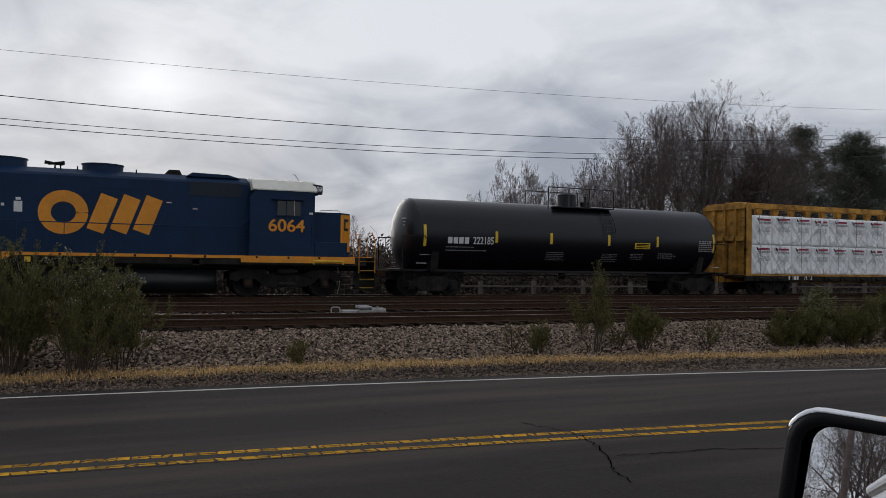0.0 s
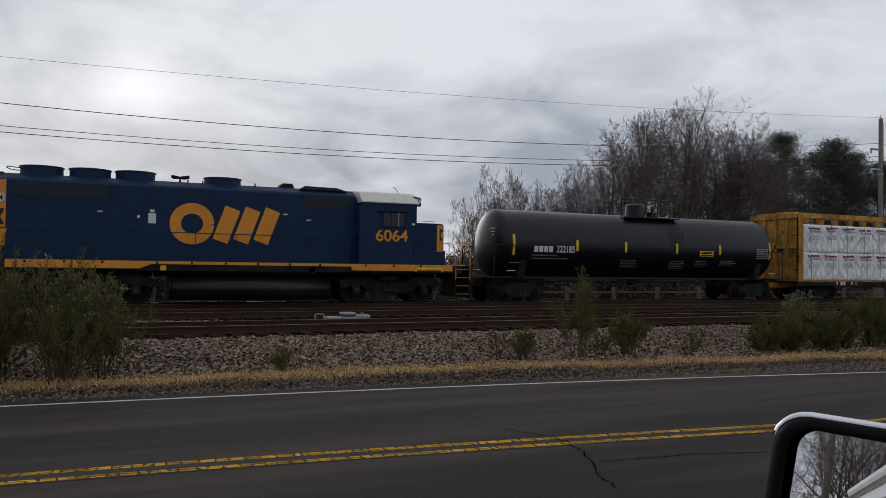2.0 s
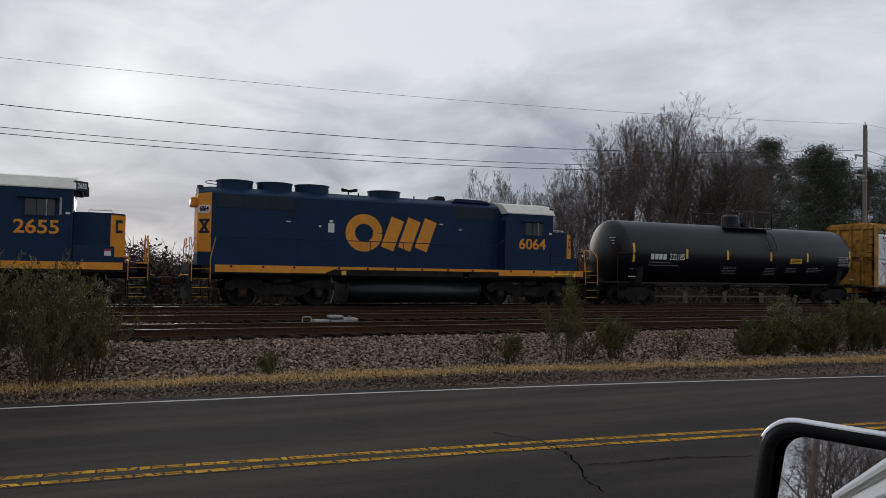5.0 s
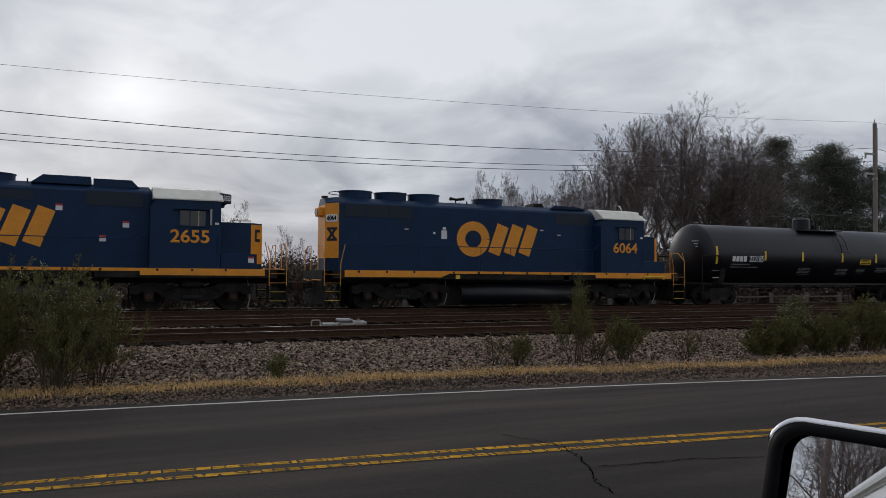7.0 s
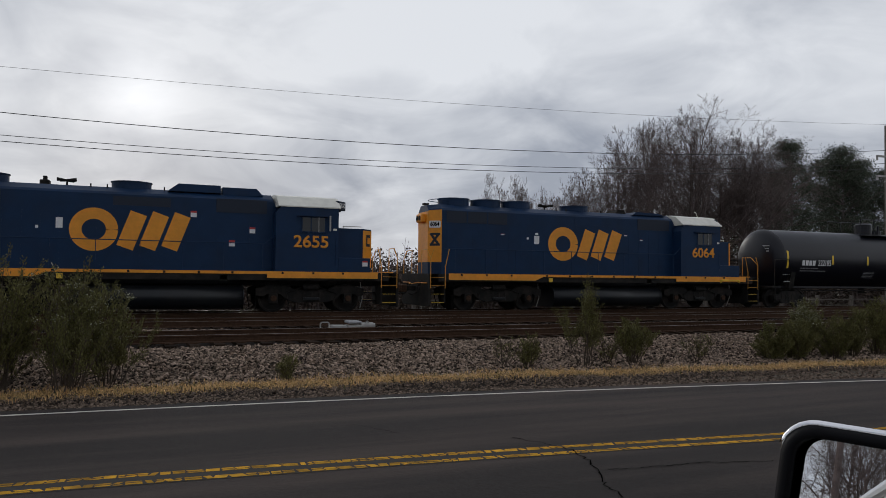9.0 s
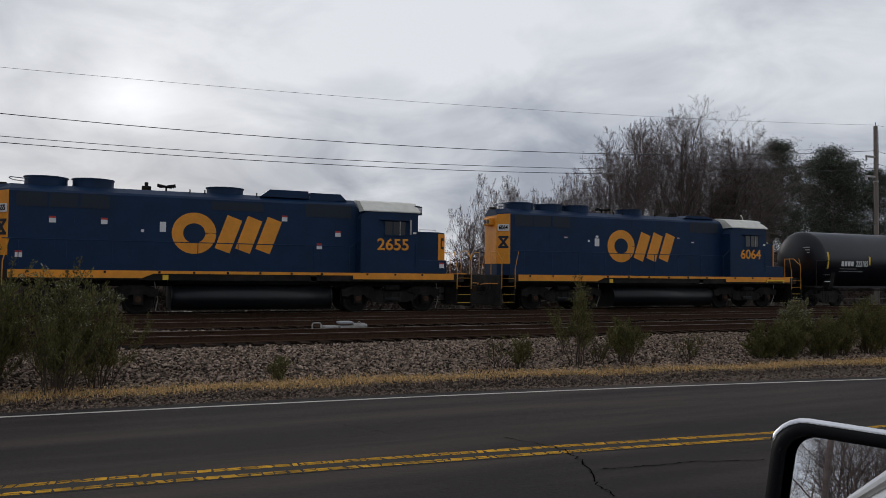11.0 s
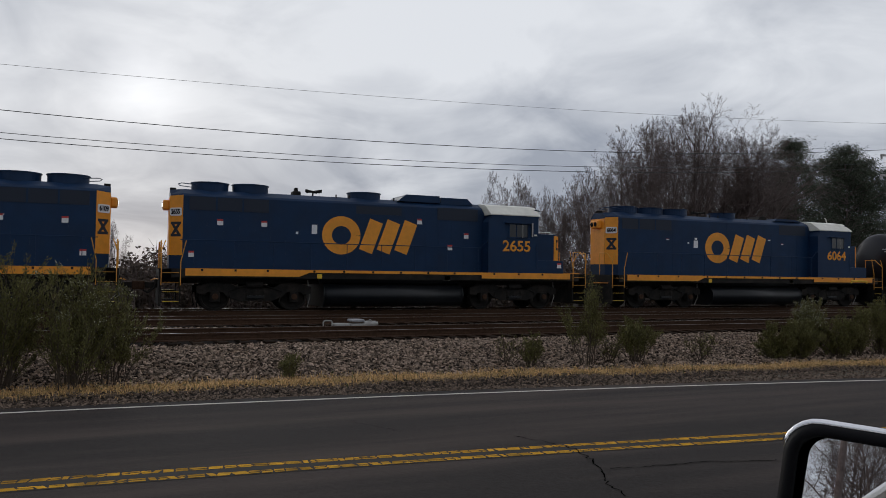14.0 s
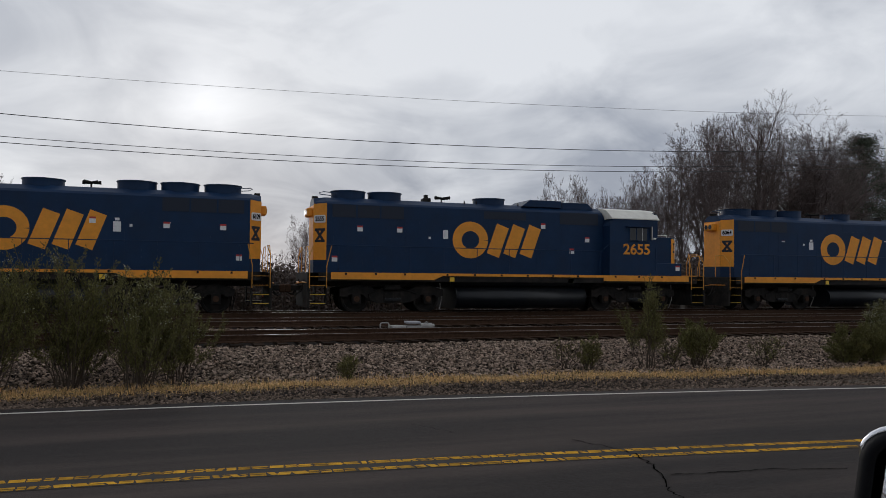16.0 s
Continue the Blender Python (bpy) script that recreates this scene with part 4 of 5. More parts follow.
    part("roof_hoop", pipe([(-7.2, -0.5, 4.42), (-7.7, -0.45, 4.46), (-7.78, 0, 4.47), (-7.7, 0.45, 4.46), (-7.2, 0.5, 4.42)], 0.015), M_BLUE, hood)
    # roof equipment
    fans = (-6.75, -5.3, -3.88, -0.96) if not plain_roof else (-6.7, -5.28, -0.94)
    for x in fans:
        fan(hood, x, 0.66, 4.49 if x < -2 else 4.44)
    hx = -2.42 if not plain_roof else -2.95
    horn = part("air_horn", rod((hx, 0, 4.24), (hx, 0, 4.44), 0.03), M_UNDER, hood)
    for dx, dy in ((0.3, -0.16), (-0.3, -0.08), (0.26, 0.02), (-0.22, 0.12), (0.2, 0.2)):
        part("horn_bell", rod((hx, dy, 4.45), (hx + dx, dy, 4.47), 0.028, seg=10, r2=0.065), M_UNDER, horn)
    if plain_roof:
        part("exhaust_pipe", box((-3.75, -0.22, 4.24), (-3.45, 0.22, 4.42), 0.03), M_UNDER, hood)
        part("stack_cap", box((-3.66, -0.12, 4.42), (-3.54, 0.12, 4.56), 0.02), M_UNDER, hood)
        part("filter_box", prism([(0.2, 4.2), (0.55, 4.47), (1.95, 4.47), (1.97, 4.2)], -0.78, 0.78), M_BLUE, hood)
        part("filter_hatch", prism([(2.03, 4.15), (2.03, 4.43), (3.2, 4.43), (3.45, 4.18)], -0.72, 0.72), M_BLUE, hood)
    else:
        part("exhaust_pipe", prism([(0.95, 4.2), (1.15, 4.42), (1.5, 4.42), (1.6, 4.2)], -0.4, 0.4), M_UNDER, hood)
        part("filter_hatch", prism([(1.7, 4.2), (1.9, 4.33), (3.1, 4.31), (3.5, 4.2)], -0.75, 0.75), M_BLUE, hood)
    for x in (-2.2, -1.7, 0.1, 2.6):
        part("lifting_eye", rod((x, -0.6, 4.2), (x, -0.6, 4.33), 0.025, seg=6), M_UNDER, hood)
    for s in (-1, 1):
        y = s * hw
        g = part("radiator_grille", box((-7.45, y, 3.5), (-4.75, y + s * 0.012, 3.96), 0), M_BLUE_DARK, hood, "dark mesh radiator grille")
        for x in (-6.55, -5.65):
            part("grille_bar", box((x - 0.03, y + s * 0.012, 3.5), (x + 0.03, y + s * 0.02, 3.96)), M_BLUE, g)
        part("intake_grille", box((1.8, y, 3.52), (3.55, y + s * 0.012, 4.0)), M_BLUE_DARK, hood, "dark mesh intake grille")
        part("vent_grille", box((-1.5, y, 3.62), (0.3, y + s * 0.01, 3.92)), M_BLUE_DARK if plain_roof else M_BLUE, hood)
        x = -7.4
        while x < 3.3:
            part("hood_door", box((x, y, 1.62), (x + 0.52, y + s * 0.004, 3.42), 0.0), M_BLUE, hood)
            x += 0.545
        emblem(loco, s, y + s * 0.007, -2.78 if s < 0 else (0.94 if not flip else 0.70), 2.10)
        part("sill_beam", box((-8.0, s * 1.3, 1.16), (8.0, s * 1.5, 1.44)), M_UNDER, loco)
        for a, b, z0, z1 in ((-7.57, -3.72, 1.225, 1.475), (-3.72, 3.5, 1.375, 1.475), (3.5, 7.56, 1.24, 1.475)):
            st = part("sill_stripe", prism([(a, z0), (b if b != -3.72 else b, z0), (b, z0) if b != -3.72 else (b + 0.35, 1.372), (b, z1) if b != -3.72 else (b + 0.35, z1), (a, z1)] if b == -3.72 else [(a + (0.352 if a == -3.72 else 0), z0), (b, z0), (b, z1), (a + (0.352 if a == -3.72 else 0), z1)], s * 1.50, s * 1.53), M_YELLOW, loco, "golden stripe along the frame")
            n = int((b - a) / 1.1)
            for k in range(n):
                part("stripe_bracket", box((a + 0.5 + k * 1.1, s * 1.53, z1 - 0.09), (a + 0.57 + k * 1.1, s * 1.55, z1 - 0.015)), M_UNDER, st)
        # handrail with posts
        part("handrail", pipe([(-7.75, s * 1.49, 2.44), (3.4, s * 1.49, 2.44), (3.75, s * 1.49, 2.75)], 0.016), M_BLUE, loco, "thin blue handrail")
        for k in range(9):
            part("handrail_post", rod((-7.3 + k * 1.33, s * 1.49, 1.47), (-7.3 + k * 1.33, s * 1.49, 2.44), 0.014, seg=6), M_BLUE, loco)
        # fuel tank side fittings
        part("air_reservoir", rod((-2.9, s * 1.12, 1.17), (2.6, s * 1.12, 1.17), 0.17, seg=18), M_FUEL, loco, smooth=True)
        part("fuel_gauge", box((1.9, s * 1.3, 1.15), (2.15, s * 1.5, 1.33), 0.01), M_WHITE, loco)
        part("grab_sign", box((-3.08, s * 1.5, 1.17), (-2.9, s * 1.515, 1.33)), M_BRIGHT, loco)
        if not plain_roof and not flip:
            part("rerail_bar", pipe([(6.0, s * 1.55, 1.31), (7.15, s * 1.55, 1.31)], 0.035), M_BRIGHT, loco, "bright yellow bar")
            part("bar_hook", box((6.0, s * 1.53, 1.2), (6.06, s * 1.57, 1.33)), M_BRIGHT, loco)
            part("bar_hook", box((7.08, s * 1.53, 1.2), (7.14, s * 1.57, 1.33)), M_BRIGHT, loco)
        # stairwells at both corners
        for e in (-1, 1):
            a, b = e * 7.72, e * 8.33
            for k, z in enumerate((0.36, 0.68, 1.0, 1.32)):
                st = part("step", box((min(a, b), s * 1.1, z - 0.035), (max(a, b), s * 1.5, z), 0.005), M_UNDER, loco)
                part("step_edge", box((min(a, b) + 0.04, s * 1.5, z - 0.008), (max(a, b) - 0.04, s * 1.515, z + 0.006)), M_BRIGHT if k < 2 else M_RAILGOLD, st, "yellow step edge")
            for x in (a, b):
                part("stair_side", box((x - 0.015, s * 1.08, 0.3), (x + 0.015, s * 1.49, 1.46)), M_UNDER, loco)
            rail = [(b, s * 1.5, 0.9), (b, s * 1.5, 2.05), (b - e * 0.12, s * 1.5, 2.4)]
            part("stair_rail", pipe(rail, 0.016), M_RAILGOLD, loco, "golden stair handrail")
            part("stair_rail", pipe([(a, s * 1.5, 0.9), (a, s * 1.5, 1.7), (a - e * 0.16, s * 1.5, 2.42)], 0.016), M_RAILGOLD, loco, "golden stair handrail")
            part("end_rail", pipe([(b, s * 1.5, 2.05), (b, s * 1.1, 2.4), (b, s * 0.55, 2.4), (b, s * 0.55, 1.47)], 0.016), M_RAILGOLD, loco, "golden end railing")
            part("mu_hose", pipe([(e * 8.4, s * 0.5, 1.1), (e * 8.55, s * 0.52, 0.75), (e * 8.7, s * 0.5, 0.62), (e * 8.85, s * 0.45, 0.7)], 0.025), M_UNDER, loco)
            part("mu_hose", pipe([(e * 8.4, s * 0.72, 1.2), (e * 8.5, s * 0.74, 0.8), (e * 8.62, s * 0.7, 0.7)], 0.022), M_UNDER, loco)
            part("cut_lever", pipe([(e * 8.42, s * 1.3, 1.1), (e * 8.45, s * 0.4, 1.1), (e * 8.6, s * 0.1, 1.05)], 0.018), M_YELLOW, loco)
        # cab side: window with frame, number
        win = part("side_window", box((4.72, s * cw, 2.92), (5.55, s * (cw + 0.012), 3.42), 0), M_GLASS, loco, "dark sliding side window")
        for x in (4.70, 5.03, 5.31, 5.55):
            part("window_post", box((x - 0.014, s * (cw + 0.012), 2.9), (x + 0.014, s * (cw + 0.026), 3.44)), M_STEEL if x == 5.31 else M_BLUE, win)
        part("window_sill", box((4.62, s * (cw + 0.012), 2.88), (5.62, s * (cw + 0.05), 2.905)), M_BLUE, win)
        part("sun_visor", prism([(4.5, 3.46), (5.65, 3.46), (5.62, 3.50), (4.53, 3.50)], s * cw, s * (cw + 0.16)), M_BLUE, win)
        if plain_roof:
            part("wind_deflector", box((5.68, s * (cw + 0.05), 2.95), (5.74, s * (cw + 0.12), 3.5)), M_STEEL, win)
        lettering("cab_number", number, 0.60, M_YELLOW, loco, side_pose(5.05 if s < 0 else 5.0, s * (cw + 0.003), 2.53, s), 1.08, "golden road number", 0.014)
        part("marker_light", box((5.85, s * cw, 2.98), (5.98, s * (cw + 0.01), 3.05)), M_WHITE, loco)
        part("grab_iron", pipe([(5.95, s * (cw + 0.03), 1.7), (5.95, s * (cw + 0.03), 2.6)], 0.012), M_BLUE, loco)
        for x, z in stickers:
            sticker(loco, x, z, 0.2, 0.21, s, s * (0.958 if x < 3.9 else 1.402))
        if not plain_roof:
            sticker(loco, -3.35, 2.92, 0.24, 0.34, s, s * 0.958, False)
            sticker(loco, -3.35, 3.17, 0.14, 0.09, s, s * 0.958, False)
            sticker(loco, -3.78, 2.97, 0.09, 0.09, s, s * 0.958, False)
            for x, z in ((-4.95, 3.1), (2.0, 3.06), (1.15, 3.24)):
                sticker(loco, x, z, 0.16, 0.05, s, s * 0.958)
        else:
            sticker(loco, -3.08, 2.97, 0.2, 0.34, s, s * 0.958, False)
            sticker(loco, -3.72, 2.82, 0.09, 0.09, s, s * 0.958, False)
    # deck, centre sill, fuel tank, couplers
    part("deck", box((-8.2, -1.5, 1.44), (8.2, 1.5, 1.462)), M_UNDER, loco)
    part("centre_sill", box((-8.35, -0.6, 0.95), (8.35, 0.6, 1.44)), M_UNDER, loco)
    tank = [(sx * (1.05 + 0.42 * math.cos(radians(a))), 0.56 + 0.42 * math.sin(radians(a))) for sx, turn in ((1, range(-90, 91, 15)), (-1, range(90, -91, -15))) for a in turn]
    ft = part("fuel_tank", prism(tank, -2.78, 2.72, "x"), M_FUEL, loco, "long black rounded fuel tank", True)
    for x in (-2.79, 2.70):
        part("tank_end_band", prism([(y * 1.012, 0.56 + (z - 0.56) * 1.02) for y, z in tank], x, x + 0.03, "x"), M_FUEL, ft)
    for e in (-1, 1):
        part("pilot_plate", box((e * 8.33, -1.5, 0.2), (e * 8.40, 1.5, 1.44), 0.01), M_UNDER, loco)
        c = part("coupler", box((min(e * 8.4, e * 8.9), -0.1, 0.78), (max(e * 8.4, e * 8.9), 0.1, 0.98), 0.02), M_UNDER, loco)
        part("coupler_head", box((min(e * 8.8, e * 9.03), -0.2, 0.72), (max(e * 8.8, e * 9.03), 0.17, 1.02), 0.05), M_RUST, c)
    part("platform_plate", box((8.0, -1.0, 1.46), (8.36, 1.0, 1.50)), M_YELLOW, loco)
    # cab
    body = part("cab", prism([(3.78, 1.47), (6.05, 1.47), (6.05, 3.78), (3.95, 3.78), (3.78, 3.5)], -cw, cw), M_BLUE, loco)
    part("cab_roof", prism([(-cw - 0.03, 3.78), (-cw - 0.03, 3.82), (-1.02, 4.18), (-0.5, 4.27), (0.5, 4.27), (1.02, 4.18), (cw + 0.03, 3.82), (cw + 0.03, 3.78)], 3.86, 6.12, "x"), M_WHITE, loco, "off-white cab roof")
    part("front_number_box", box((6.12, -0.95, 3.72), (6.3, 0.95, 4.12), 0.04), M_BLUE_DARK, loco)
    for s in (-1, 1):
        nb = part("number_box", box((-0.26, -0.1, -0.17), (0.26, 0.1, 0.17), 0.03), M_BLUE_DARK, loco, "dark box with a white number board")
        nb.matrix_basis = pose(6.22, s * 1.0, 3.93, 0, 0, 45 if s < 0 else 135)
        lettering("front_board", number, 0.24, M_PLAIN_WHITE, loco, pose(6.22 + 0.074, s * 1.074, 3.93, 90, 0, 45 if s < 0 else 135), 0.82, bold=0.006)
        part("windscreen", box((6.052, s * 0.62 - 0.32, 3.2), (6.062, s * 0.62 + 0.32, 3.62)), M_GLASS, loco)
    if not plain_roof:
        part("marker_lamp", box((-8.36, -1.25, 0.5), (-8.30, -0.95, 0.62), 0.01), M_RED, loco, "small red reflector")
        part("radio_antenna", pipe([(5.72, -0.4, 4.24), (5.5, -0.5, 4.48), (5.42, -0.5, 4.48)], 0.02), M_WHITE, loco)
    # nose with golden end
    part("short_hood", prism([(6.05, -0.85), (7.22, -0.85), (7.62, -0.45), (7.62, 0.45), (7.22, 0.85), (6.05, 0.85)], 1.47, 3.12, "z", 0.015), M_BLUE, loco)
    part("nose_panel", prism([(7.17, -0.862), (7.228, -0.862), (7.632, -0.456), (7.632, 0.456), (7.228, 0.862), (7.17, 0.862)], 1.66, 3.06, "z"), M_YELLOW, loco, "golden nose end")
    for dz, w in ((0.17, 0.3), (-0.17, 0.3)):
        o = part("dark_emblem", box((-w / 2, -0.05, 0), (w / 2, 0.05, 0.004)), M_BLUE_DARK, loco, "dark emblem on the nose")
        o.matrix_basis = pose(7.435, -0.664, 2.68 + dz, 90, 0, 45)
    o = part("dark_emblem", box((-0.15, -0.22, 0), (-0.06, 0.22, 0.006)), M_BLUE_DARK, loco, "dark emblem on the nose")
    o.matrix_basis = pose(7.435, -0.664, 2.68, 90, 0, 45)
    part("nose_rail", pipe([(6.5, -0.5, 3.12), (6.5, -0.5, 3.22), (7.2, -0.5, 3.22), (7.2, -0.5, 3.12)], 0.014), M_WHITE, loco)
    for s in (-1, 1):
        part("battery_box", box((6.07, s * 0.86, 1.47), (7.3, s * 1.4, 2.0), 0.02), M_BLUE, loco)
    for x in (-5.18, 5.18):
        truck_frame(loco, x, 2.74, 0.508, True)
        for a in (-1.37, 1.37):
            wheelset(loco, x + a, 0.508, -1 if flip else 1)
    return loco


GREY = ((-7.35, 1.97), (-6.42, 3.10), (-4.9, 3.10), (1.05, 3.42), (2.35, 2.44), (3.05, 2.92), (7.1, 1.8))
loco_1 = locomotive("6064", False, (), "dark blue diesel locomotive with golden emblem and stripe")
loco_2 = locomotive("2655", True, GREY, "dark blue diesel locomotive with small white warning labels")
loco_3 = locomotive("6109", False, ((-7.3, 1.95), (-6.75, 3.0), (-4.9, 3.02), (-2.6, 3.12)), "dark blue diesel locomotive turned with its hood end first", True)
VEHICLES += [(loco_1, 7.75, 0), (loco_2, -10.28, 0), (loco_3, -28.30, 180)]


# tank car
TANK_R, TANK_Z = 1.47, 2.40


def on_tank(ob, side):
    """Lay a flat shape round the curve of the tank."""
    for v in ob.data.vertices:
        w = ob.matrix_basis @ v.co
        k = abs(w.y) - 1.47
        dz = max(-1.4, min(1.4, w.z - TANK_Z))
        w.y = side * (math.sqrt(TANK_R ** 2 - dz * dz) + 0.004 + max(0, k))
        v.co = w
    ob.matrix_basis = Matrix()


def tank_patch(parent, name, x0, x1, z0, z1, side, material, label=""):
    n = max(2, int((z1 - z0) / 0.1))
    v, f = [], []
    for i in range(n + 1):
        z = z0 + (z1 - z0) * i / n
        dz = z - TANK_Z
        y = side * (math.sqrt(TANK_R ** 2 - dz * dz) + 0.005)
        v += [(x0, y, z), (x1, y, z)]
        if i:
            k = 2 * i
            f.append((k - 2, k - 1, k + 1, k) if side < 0 else (k - 2, k, k + 1, k - 1))
    ob = pydata(name, v, f, material, parent)
    if label:
        ob["label"] = label
    return ob


def tank_car():
    car = tagged(new("tank_car"), "black railway tank car with white lettering and yellow bars", "railway wagon")
    prof = [(-7.65, 0.02)] + [(-7.1 - 0.55 * math.cos(radians(a)), TANK_R * math.sin(radians(a))) for a in range(8, 90, 8)]
    prof += [(x, TANK_R) for x in (-7.1, -4.2, -4.18, -1.4, -1.38, 1.4, 1.42, 4.2, 4.22, 7.1)]
    prof += [(7.1 + 0.55 * math.sin(radians(a)), TANK_R * math.cos(radians(a))) for a in range(8, 90, 8)] + [(7.65, 0.02)]
    bm = lathe(prof, (0, 0, 0), 64)
    bmesh.ops.rotate(bm, verts=bm.verts, cent=(0, 0, 0), matrix=Matrix.Rotation(radians(-90), 3, "Z"))
    bmesh.ops.translate(bm, verts=bm.verts, vec=(0, 0, TANK_Z))
    tank = part("tank", bm, M_TANKBLACK, car, smooth=True)
    for x in (-7.1, 7.1):
        r = part("weld_seam", lathe([(-0.015, TANK_R + 0.001), (-0.01, TANK_R + 0.007), (0.01, TANK_R + 0.007), (0.015, TANK_R + 0.001)], (0, 0, 0), 64), M_TANKBLACK, tank)
        r.matrix_basis = pose(x, 0, TANK_Z, 0, 0, 90)
    dome = part("protective_housing", rod((0.2, 0, 3.82), (0.2, 0, 4.34), 0.42, seg=28), M_TANKBLACK, car, "black round valve housing")
    part("housing_lid", rod((0.2, 0, 4.34), (0.2, 0, 4.42), 0.45, seg=28, r2=0.34), M_TANKBLACK, dome)
    part("manway", rod((1.15, 0, 3.85), (1.15, 0, 4.05), 0.28, seg=20), M_TANKBLACK, car)
    part("safety_valve", rod((1.0, -0.25, 3.85), (1.0, -0.25, 4.3), 0.06, seg=10), M_TANKBLACK, car)
    plat = part("top_platform", box((-0.95, -1.0, 3.72), (1.95, -0.62, 3.76)), M_TANKBLACK, car)
    part("top_platform", box((-0.95, 0.62, 3.72), (1.95, 1.0, 3.76)), M_TANKBLACK, car)
    for s in (-1, 1):
        part("platform_rail", pipe([(-1.3, s * 1.0, 4.55), (1.95, s * 1.0, 4.55)], 0.02), M_TANKBLACK, car)
        for x in (-1.3, -0.3, 0.7, 1.4, 1.95):
            part("rail_post", rod((x, s * 1.0, 3.6 if x < -1 else 3.74), (x, s * 1.0, 4.55), 0.022, seg=6), M_TANKBLACK, car)
        pts = []
        for i in range(9):
            a = radians(47 - i * 5)
            pts.append((s * (TANK_R + 0.12) * math.cos(a), TANK_Z + (TANK_R + 0.12) * math.sin(a)))
        for x in (1.25, 1.7):
            part("ladder_rail", pipe([(x, y, z) for y, z in pts], 0.018), M_TANKBLACK, car)
        for y, z in pts[1::2]:
            part("ladder_rung", rod((1.25, y, z), (1.7, y, z), 0.013, seg=6), M_TANKBLACK, car)
        for x in (-6.93, -3.89, -1.39, 1.42, 3.94, 7.06):
            big = abs(x) > 6
            tank_patch(car, "reflective_bar", x - 0.06, x + 0.06, 1.95 if big else 2.15, 2.78 if big else 2.60, s, M_BRIGHT, "bright yellow reflective bar")
        yl = tank_patch(car, "placard", 2.75, 3.55, 2.05, 2.30, s, M_BRIGHT, "yellow placard with dark print")
        for z in (2.245, 2.185, 2.10):
            ob = part("placard_print", box((2.82, s * 1.472, z - 0.018), (3.48, s * 1.474, z + 0.018)), M_TAR, yl)
            on_tank(ob, s)
        ob = lettering("car_number", "222185", 0.40, M_PLAIN_WHITE, car, side_pose(-4.46 if s < 0 else 4.46, s * 1.47, 2.20, s), 0.76, "white car number", 0.006)
        on_tank(ob, s)
        # owner's mark and small print as plain bars
        for k in range(4):
            ob = part("owner_mark", box((s * (5.98 - k * 0.235), s * 1.472, 2.08), (s * (5.98 - k * 0.235 - 0.185), s * 1.476, 2.33)), M_PLAIN_WHITE, car)
            on_tank(ob, s)
        rnd = random.Random(5)
        for x0, n, w, z0, dz, h, m in ((-6.05, 2, 1.6, 1.93, 0.13, 0.035, M_GREY_LET), (-1.55, 5, 0.9, 1.80, 0.075, 0.022, M_GREY_LET), (1.15, 5, 0.85, 1.78, 0.075, 0.022, M_GREY_LET), (2.6, 4, 0.7, 1.80, 0.07, 0.02, M_GREY_LET), (4.05, 3, 0.85, 1.84, 0.09, 0.03, M_GREY_LET), (6.2, 6, 0.85, 2.42, 0.085, 0.045, M_GREY_LET), (-7.05, 1, 0.6, 1.62, 0.1, 0.02, M_PLAIN_WHITE)):
            for i in range(n):
                x = x0
                while x < x0 + w * rnd.uniform(0.75, 1.0):
                    q = rnd.uniform(0.06, 0.16)
                    ob = part("small_print", box((-s * x, s * 1.472, z0 - i * dz), (-s * (x + q), s * 1.474, z0 - i * dz + h)), m, car)
                    on_tank(ob, s)
                    x += q + 0.035
        part("side_sill", box((-7.4, s * 0.95, 0.98), (7.4, s * 1.0, 1.06)), M_TANKBLACK, car)
        for e in (-1, 1):
            part("end_step", pipe([(e * 7.75, s * 1.45, 1.0), (e * 7.75, s * 1.45, 0.45), (e * 7.35, s * 1.45, 0.45), (e * 7.35, s * 1.45, 1.0)], 0.018), M_UNDER, car)
            part("end_handrail", pipe([(e * 7.85, s * 1.5, 1.05), (e * 7.85, s * 1.5, 2.32), (e * 6.95, s * 1.55, 2.34), (e * 6.9, s * 1.5, 2.25)], 0.02), M_UNDER, car)
            part("grab_iron", pipe([(e * 7.3, s * 1.53, 1.3), (e * 6.9, s * 1.53, 1.3)], 0.013), M_PLAIN_WHITE, car)
    # lettering on the heads
    for e in (-1, 1):
        for i in range(3):
            part("head_print", box((e * 7.56 if i else e * 7.56, -0.85, 3.0 - i * 0.13), (e * 7.40, -0.35 - 0.1 * i, 3.05 - i * 0.13)), M_GREY_LET, car)
        part("stub_sill", box((min(e * 4.8, e * 8.0), -0.35, 0.62), (max(e * 4.8, e * 8.0), 0.35, 0.98), 0.02), M_UNDER, car)
        part("end_platform", box((min(e * 7.3, e * 7.95), -1.45, 1.0), (max(e * 7.3, e * 7.95), 1.45, 1.06)), M_UNDER, car)
        part("saddle", prism([(-1.2, 0.98), (1.2, 0.98), (1.35, 1.75), (-1.35, 1.75)], e * 6.3, e * 6.6, "x"), M_UNDER, car)
        c = part("coupler", box((min(e * 8.0, e * 8.2), -0.1, 0.78), (max(e * 8.0, e * 8.2), 0.1, 0.98), 0.02), M_UNDER, car)
        part("coupler_head", box((min(e * 8.05, e * 8.24), -0.18, 0.72), (max(e * 8.05, e * 8.24), 0.18, 1.02), 0.04), M_RUST, c)
        truck_frame(car, e * 6.45, 1.75, 0.457, False)
        for a in (-0.875, 0.875):
            wheelset(car, e * 6.45 + a, 0.457, 1)
    part("bottom_outlet", rod((0, 0, 0.7), (0, 0, 1.0), 0.16, seg=14), M_UNDER, car)
